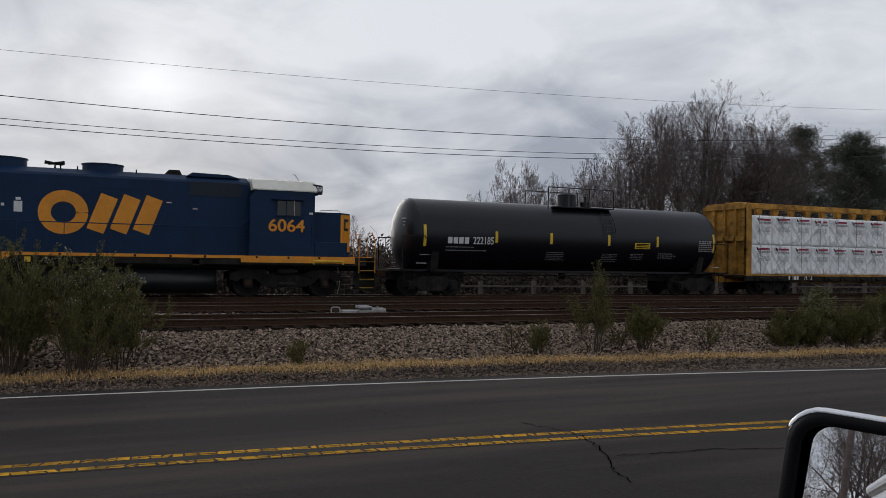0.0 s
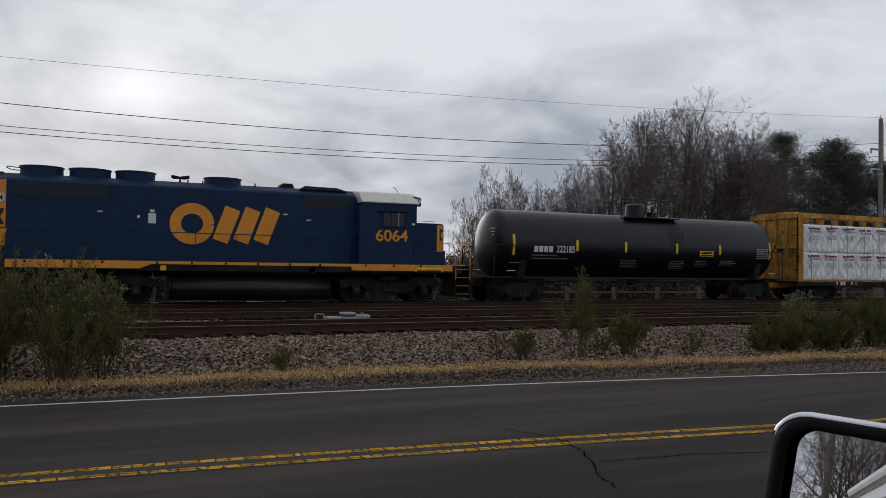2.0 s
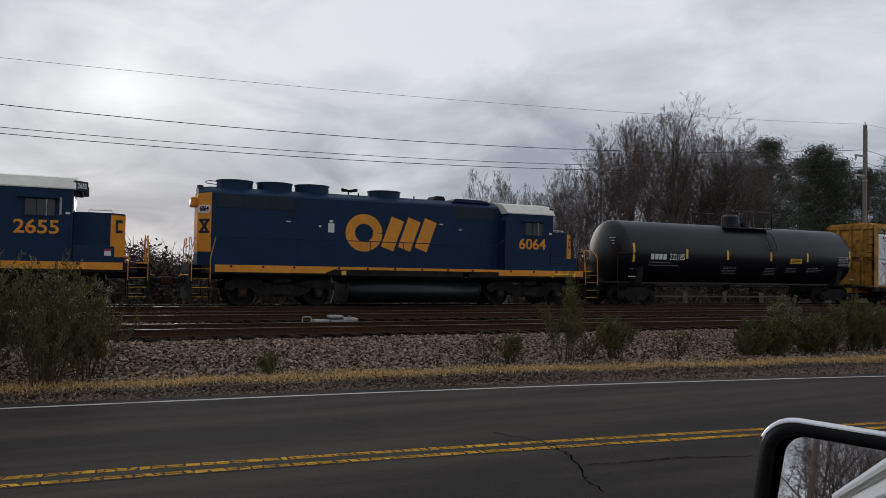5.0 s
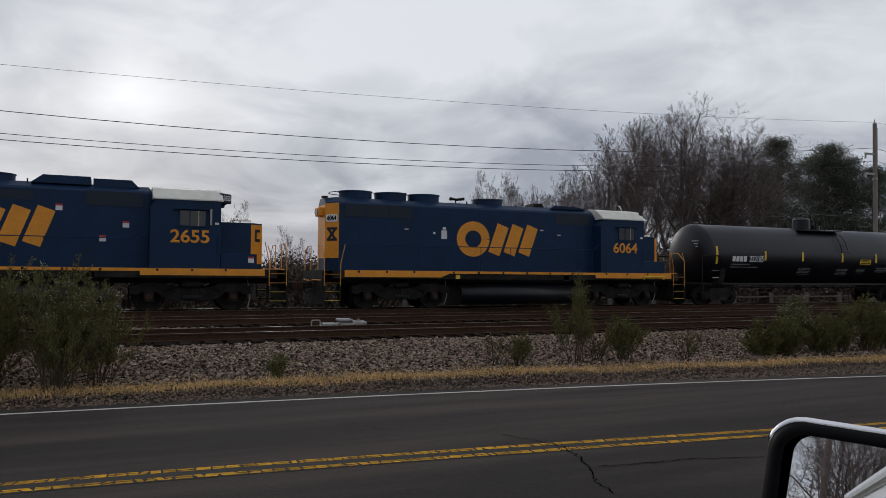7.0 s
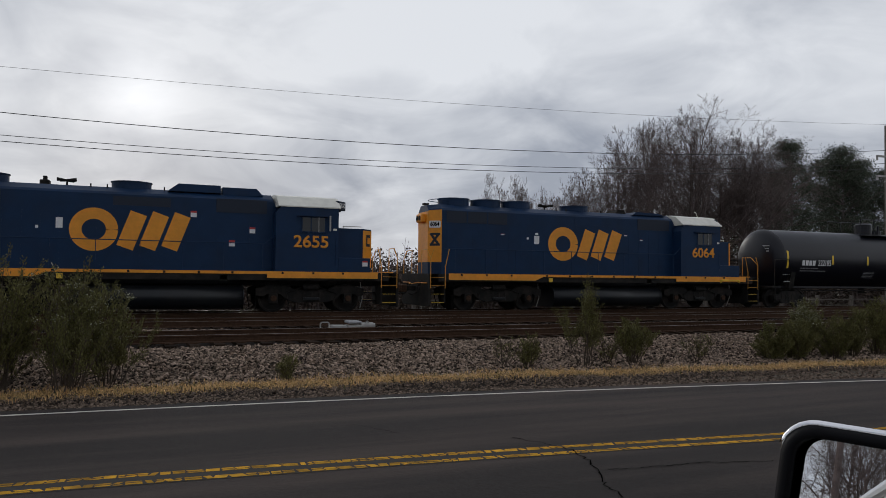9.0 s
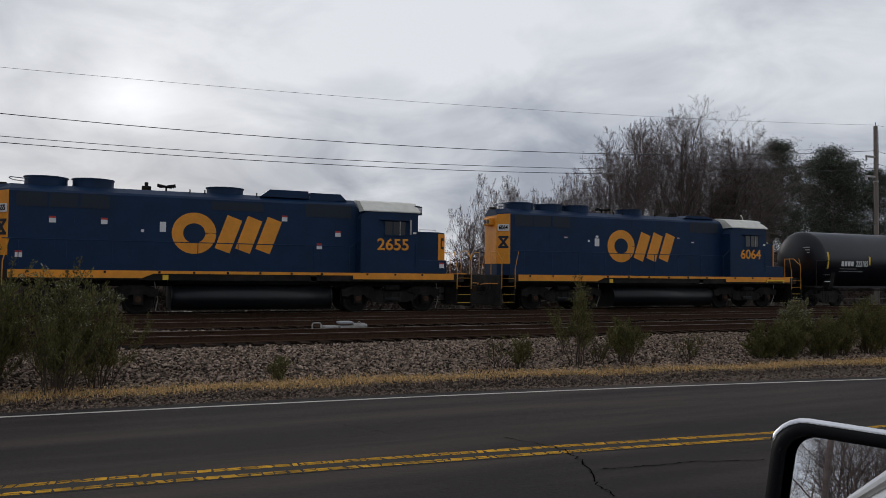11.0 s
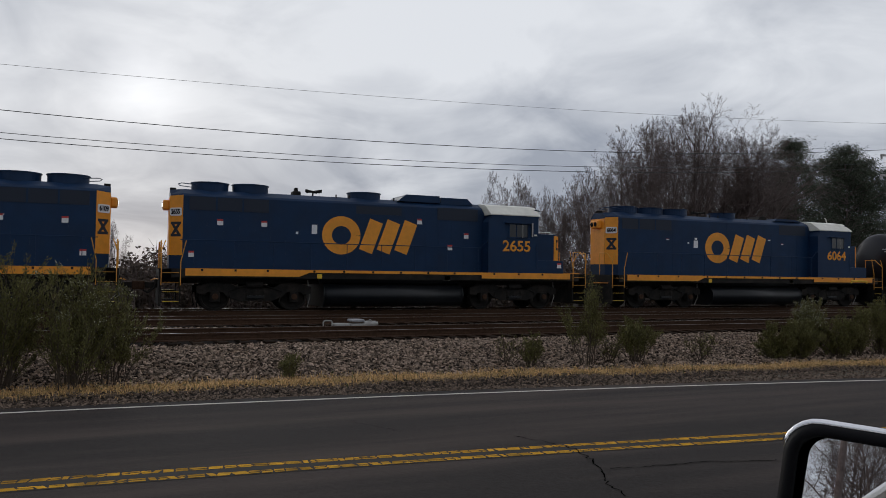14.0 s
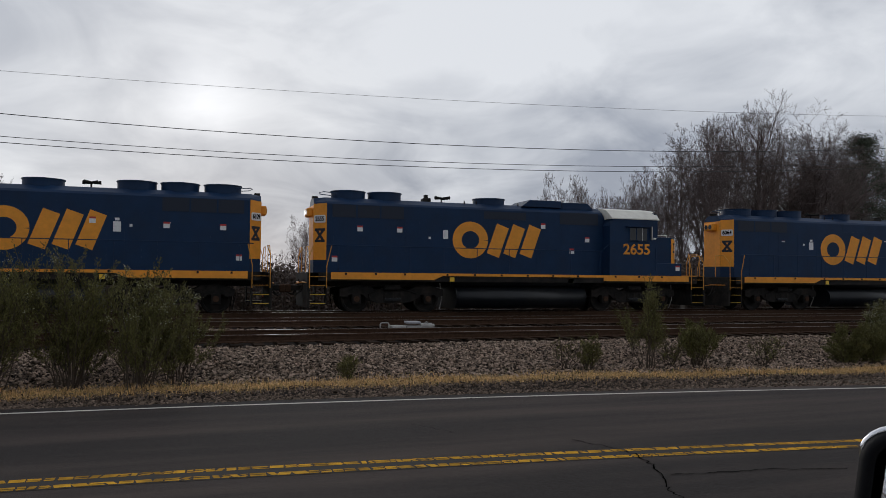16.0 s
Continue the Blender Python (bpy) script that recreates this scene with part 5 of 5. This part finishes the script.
    part("brake_pipe", pipe([(-6.5, -0.5, 0.85), (6.5, -0.5, 0.85)], 0.03), M_UNDER, car)
    return car


tanker = tank_car()
VEHICLES.append((tanker, 25.0, 0))


# flat car with a centre beam and wrapped board
def bundle_mesh(seed, w, d, h):
    rnd = random.Random(seed)
    nx_, nz_ = 28, 28
    v, f = [], []
    creases = [(rnd.uniform(0, 1), rnd.uniform(-0.2, 1.2), rnd.uniform(0.5, 2.6) * rnd.choice((-1, 1)), rnd.uniform(0.025, 0.07) * rnd.choice((1, -1)), rnd.uniform(0.015, 0.04)) for _ in range(24)]
    for s in (-1, 1):
        for j in range(nz_ + 1):
            for i in range(nx_ + 1):
                a, b = i / nx_, j / nz_
                o = 0.012 * noise.noise((a * 3 + seed, b * 3, s))
                for ca, cb, sl, amp, wd in creases:
                    dist = (a - ca) - (b - cb) * sl * 0.5
                    o += amp * math.exp(-(dist / wd) ** 2) * max(0, 1 - abs(b - cb))
                e = min(a, 1 - a, b, 1 - b)
                o -= 0.05 * max(0, 1 - e / 0.06) ** 2
                v.append((-w / 2 + w * a, s * (d / 2 + o), h * b))
    n = (nx_ + 1) * (nz_ + 1)
    for s in range(2):
        for j in range(nz_):
            for i in range(nx_):
                k = s * n + j * (nx_ + 1) + i
                q = (k, k + 1, k + nx_ + 2, k + nx_ + 1)
                f.append(q if s == 0 else q[::-1])
    ring = [i for i in range(nx_ + 1)] + [j * (nx_ + 1) + nx_ for j in range(1, nz_ + 1)] + [nz_ * (nx_ + 1) + i for i in range(nx_ - 1, -1, -1)] + [j * (nx_ + 1) for j in range(nz_ - 1, 0, -1)]
    for a, b in zip(ring, ring[1:] + ring[:1]):
        f.append((b, a, a + n, b + n))
    me = bpy.data.meshes.new("wrapped_pack")
    me.from_pydata(v, [], f)
    me.materials.append(M_WRAP)
    me.polygons.foreach_set("use_smooth", [True] * len(me.polygons))
    return me


def box_mesh(name, lo, hi, material, bm=None):
    bm = bm or box(lo, hi)
    me = bpy.data.meshes.new(name)
    bm.to_mesh(me)
    bm.free()
    me.materials.append(material)
    return me


def flat_car():
    car = tagged(new("centre_beam_flat_car"), "weathered yellow flat car stacked with white-wrapped board", "railway wagon")
    L = 22.0
    part("deck", box((-0.15, -1.4, 0.86), (L + 0.15, 1.4, 1.0)), M_CARYELLOW, car)
    part("centre_sill", box((-1.0, -0.4, 0.6), (L + 1.0, 0.4, 0.86)), M_CARYELLOW, car)
    for s in (-1, 1):
        part("side_sill", box((-0.2, s * 1.4, 0.70), (L + 0.2, s * 1.46, 0.93), 0), M_UNDER, car, "grimy dark side sill")
        part("deck_edge", box((-0.2, s * 1.4, 0.93), (L + 0.2, s * 1.47, 1.0), 0), M_CARYELLOW, car)
        x = 0.35
        while x < L:
            part("stake_pocket", box((x, s * 1.46, 0.72), (x + 0.12, s * 1.5, 0.925)), M_UNDER, car)
            if not 2.2 < x + 0.4 < 4.4:
                part("winch", rod((x + 0.3, s * 1.47, 0.8), (x + 0.55, s * 1.47, 0.8), 0.07, seg=10), M_UNDER, car)
            x += 1.1
        for k in range(4):
            part("owner_mark", box((2.45 + k * 0.17, s * 1.462, 0.76), (2.57 + k * 0.17, s * 1.467, 0.94)), M_PLAIN_WHITE, car)
        lettering("car_number", "7683", 0.28, M_PLAIN_WHITE, car, side_pose(3.7, s * 1.466, 0.85, s), 1.0, "faded white car number")
    for e, x in ((-1, 0.0), (1, L)):
        b = part("bulkhead", box((x - 0.04, -1.36, 1.0), (x + 0.04, 1.36, 4.3)), M_CARYELLOW, car, "yellow ribbed bulkhead")
        part("top_rail", prism([(-1.4, 4.2), (-1.15, 4.36), (1.15, 4.36), (1.4, 4.2), (1.4, 4.05), (-1.4, 4.05)], x - 0.16, x + 0.16, "x", 0.02), M_CARYELLOW, b)
        part("mid_rail", box((x + e * 0.04, -1.36, 2.55), (x + e * 0.16, 1.36, 2.75), 0.01), M_CARYELLOW, b)
        for y in (-1.36, -0.7, 0.0, 0.7, 1.36):
            part("rib", box((x - 0.16 if e < 0 else x, y - 0.06, 0.98), (x if e < 0 else x + 0.16, y + 0.06, 4.1), 0.01), M_CARYELLOW, b)
        for s in (-1, 1):
            part("corner_post", box((x - 0.16, s * 1.38 - 0.07, 0.7), (x + 0.16, s * 1.38 + 0.07, 4.25), 0.015), M_CARYELLOW, b)
            for k in range(7):
                part("ladder_rung", rod((x + e * 0.2, s * 1.1, 1.1 + k * 0.42), (x + e * 0.2, s * 1.38, 1.1 + k * 0.42), 0.014, seg=6), M_UNDER, b)
        c = part("coupler", box((min(x + e * 0.16, x + e * 0.8), -0.1, 0.78), (max(x + e * 0.16, x + e * 0.8), 0.1, 0.98), 0.02), M_UNDER, car)
        part("coupler_head", box((min(x + e * 0.7, x + e * 0.9), -0.18, 0.72), (max(x + e * 0.7, x + e * 0.9), 0.18, 1.02), 0.04), M_RUST, c)
        part("end_platform", box((min(x, x + e * 0.6), -1.4, 0.9), (max(x, x + e * 0.6), 1.4, 0.96)), M_UNDER, car)
    part("top_beam", box((0.16, -0.28, 4.2), (L - 0.16, 0.28, 4.45), 0.02), M_CARYELLOW, car)
    for k in range(20):
        x = 0.9 + k * 1.08
        part("beam_post", prism([(x - 0.16, 1.0), (x + 0.16, 1.0), (x + 0.07, 1.5), (x + 0.07, 3.75), (x + 0.2, 4.2), (x - 0.2, 4.2), (x - 0.07, 3.75), (x - 0.07, 1.5)], -0.1, 0.1), M_CARYELLOW, car)
    meshes = [bundle_mesh(80 + i, 1.235, 1.17, 1.375) for i in range(4)]
    bar = box_mesh("printed_bar", (-0.22, 0, -0.045), (0.42, 0.003, 0.045), M_MAGENTA)
    words = bmesh.new()
    rnd = random.Random(9)
    for i, (z, h) in enumerate(((-0.19, 0.085), (-0.36, 0.02), (-0.41, 0.02), (-0.46, 0.02), (-0.51, 0.02), (-0.56, 0.02))):
        x = -0.3
        while x < (0.35 if i else 0.42):
            q = rnd.uniform(0.05, 0.12)
            box((x, 0, z), (x + q, 0.003, z + h), 0, words)
            x += q + 0.03
    words = box_mesh("printed_words", None, None, M_GREY_LET, words)
    mark = box_mesh("printed_mark", None, None, M_TAR, prism([(-0.42, 0.06), (-0.34, 0.06), (-0.3, -0.03), (-0.24, 0.03), (-0.27, -0.08), (-0.34, -0.08)], 0, 0.003))
    strap = box_mesh("strap", (-0.008, 0, 0.0), (0.008, 0.004, 1.36), M_UNDER)
    rnd = random.Random(4)
    for tier in (0, 1):
        for k in range(17):
            for s in (-1, 1):
                x = 0.82 + k * 1.255
                if x > L - 0.7:
                    continue
                b = share("wrapped_pack", meshes[rnd.randrange(4)], car, pose(x, s * 0.83, 1.005 + tier * 1.385, 0, 0, 180 if rnd.random() < 0.5 else 0))
                b["label"] = "white plastic-wrapped pack of board"
                face = 0.83 + 0.585 + 0.045
                jx, jz = rnd.uniform(-0.06, 0.06), rnd.uniform(-0.03, 0.02)
                turn = 0 if s < 0 else 180
                inv = b.matrix_basis.inverted()
                for name, me in (("printed_bar", bar), ("printed_words", words), ("printed_mark", mark)):
                    share(name, me, b, inv @ pose(x + jx, s * face, 1.005 + tier * 1.385 + 1.2 + jz, 0, rnd.uniform(-2, 2), turn))
                share("strap", strap, b, inv @ pose(x + rnd.uniform(-0.25, 0.2), s * (face - 0.004), 1.005 + tier * 1.385, 0, 0, turn))
    for x in (1.9, L - 1.9):
        truck_frame(car, x, 1.75, 0.457, False)
        for a in (-0.875, 0.875):
            wheelset(car, x + a, 0.457, 1)
    return car


flat = flat_car()
VEHICLES.append((flat, 34.15, 0))


# ---- pole, wires, fence, switch machine ----
POLE_X, POLE_Y = 45.5, 33.0


def utility_pole(label):
    pole = tagged(new("utility_pole"), label, "utility pole", "utility poles")
    part("shaft", rod((0, 0, -0.5), (0, 0, 12.3), 0.17, seg=14, r2=0.125), M_WOODPOLE, pole)
    part("top_pin", rod((0, 0, 12.3), (0, 0, 12.55), 0.03), M_GREYPAINT, pole)
    for z in (10.25, 8.95):
        arm = part("standoff_arm", box((-0.95, -0.06, z - 0.06), (-0.1, 0.06, z + 0.06), 0.01), M_GREYPAINT, pole)
        part("insulator", rod((-0.9, 0, z - 0.06), (-0.9, 0, z - 0.28), 0.06, seg=10), M_GREYPAINT, arm)
    part("ground_wire", pipe([(0.15, -0.1, 0), (0.13, -0.09, 12.0)], 0.012), M_UNDER, pole)
    part("pole_band", rod((0, 0, 8.6), (0, 0, 8.68), 0.165, seg=14), M_STEEL, pole)
    return pole


pole_1 = utility_pole("tall weathered wooden utility pole with two side arms")
pole_1.matrix_basis = pose(POLE_X, POLE_Y, ground_z(POLE_X, POLE_Y))
SPAN = 98.0
copy_thing(pole_1, pose(POLE_X - SPAN, POLE_Y, ground_z(POLE_X - SPAN, POLE_Y)))
copy_thing(pole_1, pose(POLE_X + SPAN, POLE_Y, ground_z(POLE_X + SPAN, POLE_Y)))


def cable(low, tilt, sag, y, r):
    """A cable from pole to pole: its height over x = 0, its slope there and its sag."""
    def height(x):
        return low + tilt * x + sag * x * x
    pts = [(POLE_X - SPAN + SPAN * i / 36, height(POLE_X - SPAN + SPAN * i / 36)) for i in range(36)]
    rest = height(POLE_X) - height(POLE_X - SPAN)
    pts += [(x + SPAN, z + rest) for x, z in pts] + [(POLE_X + SPAN, height(POLE_X) + rest)]
    v, f = [], []
    for i, (x, z) in enumerate(pts):
        v += [(x, y + r * math.cos(1.2566 * k), z + r * math.sin(1.2566 * k)) for k in range(5)]
        if i:
            f += [(5 * i - 5 + k, 5 * i - 5 + (k + 1) % 5, 5 * i + (k + 1) % 5, 5 * i + k) for k in range(5)]
    return tagged(pydata("overhead_wire", v, f, M_WIRE), "thin black overhead cable slung between poles", "overhead wire", "overhead wires")


cable(9.374, 0.0205, 0.00061, POLE_Y, 0.007)
cable(7.448, -0.0062, 0.00131, POLE_Y, 0.016)
cable(6.588, -0.0019, 0.00122, POLE_Y, 0.013)
cable(6.337, -0.0028, 0.00121, POLE_Y - 0.05, 0.015)


def fence():
    f = tagged(new("rail_fence"), "low weathered wooden fence behind the tracks", "fence")
    post = box_mesh("post", (-0.09, -0.09, -0.3), (0.09, 0.09, 1.2), M_FENCE)
    x = 13.0
    while x < 60:
        share("post", post, f, pose(x, 34, ground_z(x, 34), 0, 0, 3 * math.sin(x * 7)))
        if x > 14:
            part("rail_board", box((x - 3.03, 33.86, ground_z(x, 34) + 0.90), (x - 0.01, 33.905, ground_z(x, 34) + 0.98)), M_FENCE, f)
        x += 3.04
    return f


fence()


def switch_machine():
    m = tagged(new("switch_machine"), "pale grey railway switch machine between the tracks", "switch machine")
    part("loop_handle", pipe([(-0.86, 0, -0.18), (-0.86, 0, 0.02), (-0.82, 0, 0.06), (-0.62, 0, 0.06), (-0.58, 0, 0.02), (-0.58, 0, -0.18)], 0.022), M_GREYPAINT, m)
    part("gear_case", box((-0.52, -0.22, -0.15), (-0.06, 0.22, -0.03), 0.03), M_GREYPAINT, m)
    part("motor_cover", box((-0.02, -0.26, 0.02), (0.42, 0.26, 0.1), 0.03), M_GREY_LET, m)
    part("junction_box", box((-0.02, -0.24, -0.16), (0.44, 0.24, -0.03), 0.02), M_GREYPAINT, m)
    part("throw_motor", rod((0.46, 0, -0.06), (0.85, 0, -0.06), 0.1, seg=16), M_GREYPAINT, m)
    part("end_cap", rod((0.85, 0, -0.06), (0.93, 0, -0.06), 0.07, seg=12), M_GREYPAINT, m)
    part("junction_pipe", pipe([(0.6, 0, 0.02), (0.66, -0.05, 0.09), (0.72, -0.05, 0.02)], 0.02), M_GREYPAINT, m)
    part("base_plate", box((-0.9, -0.3, -0.22), (1.0, 0.3, -0.16)), M_RUST, m)
    return m


switch_machine().matrix_basis = pose(5.88, 20.75, -0.02) @ Matrix.Scale(0.9, 4)


marker = tagged(obj("white_marker", box((-0.2, -0.15, 0.0), (0.2, 0.15, 0.26), 0.04), M_WHITE), "small white block beside the rails", "track marker")
marker.matrix_basis = pose(29.1, 20.5, ground_z(29.1, 20.5), 0, 8, 20)

# ---- the car that carries the camera: white body, open driver's window, mirror ----
def car():
    c = tagged(new("white_utility_vehicle"), "white utility vehicle parked beside the road", "car")
    g = ROAD_Z - 0.06
    side = 0.20   # the door's outer skin
    door = [(-0.95, g + 0.42), (1.05, g + 0.42), (1.05, 1.02), (-0.95, 1.06)]
    part("front_door", prism(door, side - 0.12, side, "y", 0.015), M_CARWHITE, c)
    part("rear_side", prism([(-3.4, g + 0.5), (-0.965, g + 0.42), (-0.965, 1.06), (-3.4, 1.04)], side - 0.14, side - 0.005, "y", 0.015), M_CARWHITE, c)
    part("rear_fender", prism([(-3.9, g + 0.62), (-3.41, g + 0.62), (-3.41, 1.04), (-3.9, 1.0)], side - 0.14, side - 0.005, "y", 0.015), M_CARWHITE, c)
    part("far_side", prism([(-3.9, g + 0.42), (1.05, g + 0.42), (1.05, 1.02), (-3.9, 1.04)], side - 1.95, side - 1.83, "y", 0.015), M_CARWHITE, c)
    part("front_fender", prism([(1.06, g + 0.6), (2.7, g + 0.6), (2.75, 0.62), (2.3, 0.74), (1.06, 0.80)], side - 1.95, side, "y", 0.05), M_CARWHITE, c)
    part("roof", box((-3.85, side - 1.80, 1.62), (0.30, side - 0.1, 1.68), 0.025), M_CARWHITE, c)
    for y in (side - 0.22, side - 1.80):
        part("roof_rail", box((-3.85, y, 1.53), (-0.8, y + 0.09, 1.625), 0.02), M_CARWHITE, c)
        part("rear_window", box((-3.8, y + 0.02, 1.06), (-1.16, y + 0.035, 1.53)), M_GLASS, c, "dark rear side window")
    part("rear_pillar", prism([(-1.15, 1.06), (-0.85, 1.06), (-0.8, 1.62), (-1.05, 1.62)], side - 0.22, side - 0.13), M_CARWHITE, c)
    part("rear_pillar", prism([(-1.15, 1.06), (-0.85, 1.06), (-0.8, 1.62), (-1.05, 1.62)], side - 1.78, side - 1.69), M_CARWHITE, c)
    for y in (side - 0.13, side - 1.78):
        part("windscreen_pillar", prism([(0.98, 0.98), (1.06, 0.98), (0.38, 1.64), (0.3, 1.64)], y - 0.05, y + 0.02), M_CARWHITE, c)
    part("tailgate", box((-3.9, side - 1.83, g + 0.5), (-3.84, side - 0.14, 1.62), 0.01), M_CARWHITE, c)
    part("cab_back", box((-1.3, side - 1.83, g + 0.46), (-1.24, side - 0.14, 1.06)), M_CARWHITE, c)
    part("floor", box((-3.9, side - 1.83, g + 0.40), (1.05, side - 0.12, g + 0.46)), M_CLOTH, c)
    part("seat", box((-0.75, side - 0.85, g + 0.46), (-0.1, side - 0.3, g + 0.92), 0.08), M_CLOTH, c)
    part("seat_back", box((-0.95, side - 0.85, g + 0.9), (-0.72, side - 0.3, 1.35), 0.08), M_CLOTH, c)
    part("dashboard", box((0.75, side - 1.8, 0.55), (1.05, side - 0.15, 0.98), 0.05), M_CLOTH, c)
    for x in (-2.6, 1.85):
        for y in (side - 0.13, side - 1.82):
            w = part("wheel", rod((x, y - 0.12, g + 0.37), (x, y + 0.12, g + 0.37), 0.37, seg=28), M_TRIM, c)
            part("rim", rod((x, y - 0.125, g + 0.37), (x, y + 0.125, g + 0.37), 0.22, seg=20), M_STEEL, w)
    # mirror: black housing, chrome cap strip, glass
    m = new("door_mirror")
    m.parent = c
    m.matrix_basis = MIRROR
    m["label"] = "black door mirror with a chrome cap"

    def ring(w, h, r, n=6):
        out = []
        for cx, cz, a0 in ((w - r, h - r, 0), (r - w, h - r, 90), (r - w, r - h, 180), (w - r, r - h, 270)):
            out += [(cx + r * math.cos(radians(a0 + 90 * i / n)), cz + r * math.sin(radians(a0 + 90 * i / n))) for i in range(n + 1)]
        return [(x + 0.06 * z, z) for x, z in out]
    W, H = 0.115, 0.13
    shapes = ((ring(W - 0.015, H - 0.012, 0.02), 0.003), (ring(W - 0.011, H - 0.009, 0.026), -0.002), (ring(W, H, 0.03), 0.006), (ring(W + 0.002, H + 0.002, 0.032), 0.03), (ring(W - 0.012, H - 0.01, 0.045), 0.075), (ring(W - 0.05, H - 0.045, 0.05), 0.105))
    bm = bmesh.new()
    rings = [[bm.verts.new((x, y, z)) for x, z in pts] for pts, y in shapes]
    for a, b in zip(rings, rings[1:]):
        for i in range(len(a)):
            j = (i + 1) % len(a)
            bm.faces.new((a[i], a[j], b[j], b[i]))
    bm.faces.new(rings[-1])
    bmesh.ops.recalc_face_normals(bm, faces=bm.faces)
    part("housing", bm, M_TRIM, m, smooth=True)
    # chrome strip over the top and round the outer corner
    top = ring(W + 0.001, H + 0.001, 0.031)
    bm = bmesh.new()
    line = [Vector((top[i][0], 0.012, top[i][1])) for i in range(3, 14)]
    loops = []
    for i, p in enumerate(line):
        d = (line[min(i + 1, len(line) - 1)] - line[max(i - 1, 0)]).normalized()
        up, thick = d.cross(Vector((0, 1, 0))), 0.004 if i < len(line) - 1 else 0.001
        loops.append([bm.verts.new(p + (up * math.cos(0.5236 * k) + Vector((0, 1.5, 0)) * math.sin(0.5236 * k)) * thick) for k in range(12)])
    for a, b in zip(loops, loops[1:]):
        for i in range(12):
            bm.faces.new((a[i], a[(i + 1) % 12], b[(i + 1) % 12], b[i]))
    bm.faces.new(loops[0])
    bm.faces.new(loops[-1][::-1])
    bmesh.ops.recalc_face_normals(bm, faces=bm.faces)
    part("chrome_cap", bm, M_CHROME, m, "bright chrome strip", True)
    bm = bmesh.new()
    v = [bm.verts.new((x, 0, z)) for x, z in ring(W - 0.0145, H - 0.0115, 0.02)]
    f = bm.faces.new(v)
    gl = part("glass", bm, M_MIRROR, m, "mirror glass")
    gl.matrix_basis = pose(0, 0.006, 0, -2.3, 0, -4.0)
    part("arm", rod((W - 0.03, 0.05, -H + 0.03), (W + 0.12, 0.08, -H - 0.02), 0.03, seg=12), M_TRIM, m)
    return c


# the mirror's glass faces -y of its own space
MIRROR = pose(0.630, 0.447, 1.163, -8, 1.5, -65)
car()

# what stands behind the car and shows in its mirror
for src, x, y, a, s in ((tree_a, -46, -4.6, 100, 0.78), (tree_b, -50, -6.6, 10, 0.85), (tree_d, -52, -3.6, 190, 0.75), (tree_c, -46, -1.0, 60, 0.8), (tree_c, -52, 0.6, 160, 0.75), (tree_b, -56, -9.5, 160, 0.9), (tree_a, -54, -8.0, 220, 0.8)):
    again(src, x, y, a, s)
roadside_pole = tagged(new("roadside_pole"), "plain weathered wooden pole behind the car", "pole")
part("shaft", rod((0, 0, -0.4), (0, 0, 9.0), 0.085, seg=12, r2=0.075), M_BARK, roadside_pole)
part("pole_cap", rod((0, 0, 9.0), (0, 0, 9.06), 0.12, seg=12), M_STEEL, roadside_pole)
roadside_pole.matrix_basis = pose(-20, -0.85, ground_z(-20, -0.85))
brush("hedge_behind", 300, lambda r: (r.uniform(-54, -44), r.uniform(-10, 2.5)), lambda x, y: 6.2 - 0.1 * y, 43, "dark tangled hedge behind the car", M_BRUSH, 0.22)


# ---- what moves ----
def rolled(t):
    """Metres rolled at t, by a smooth cubic through ROLL."""
    n = len(ROLL)
    i = max(k for k in range(n - 1) if ROLL[k][0] <= t or k == 0)

    def slope(k):
        a, b = ROLL[max(0, k - 1)], ROLL[min(n - 1, k + 1)]
        return (b[1] - a[1]) / (b[0] - a[0])
    (t0, s0), (t1, s1) = ROLL[i], ROLL[i + 1]
    w = t1 - t0
    u = (t - t0) / w
    return s0 * (2 * u ** 3 - 3 * u * u + 1) + slope(i) * w * (u ** 3 - 2 * u * u + u) + s1 * (3 * u * u - 2 * u ** 3) + slope(i + 1) * w * (u ** 3 - u * u)


def motions():
    steps = [k * 0.2 for k in range(81)]
    for thing, u, turn in VEHICLES:
        walk(thing, [(t, pose(u + rolled(t), TRACK_Y, 0, 0, 0, turn)) for t in steps])
    for ws, x, r, sense in WHEELS:
        walk(ws, [(t, pose(x, 0, r, 0, math.degrees(rolled(t) / r) * sense, 0)) for t in steps])


motions()
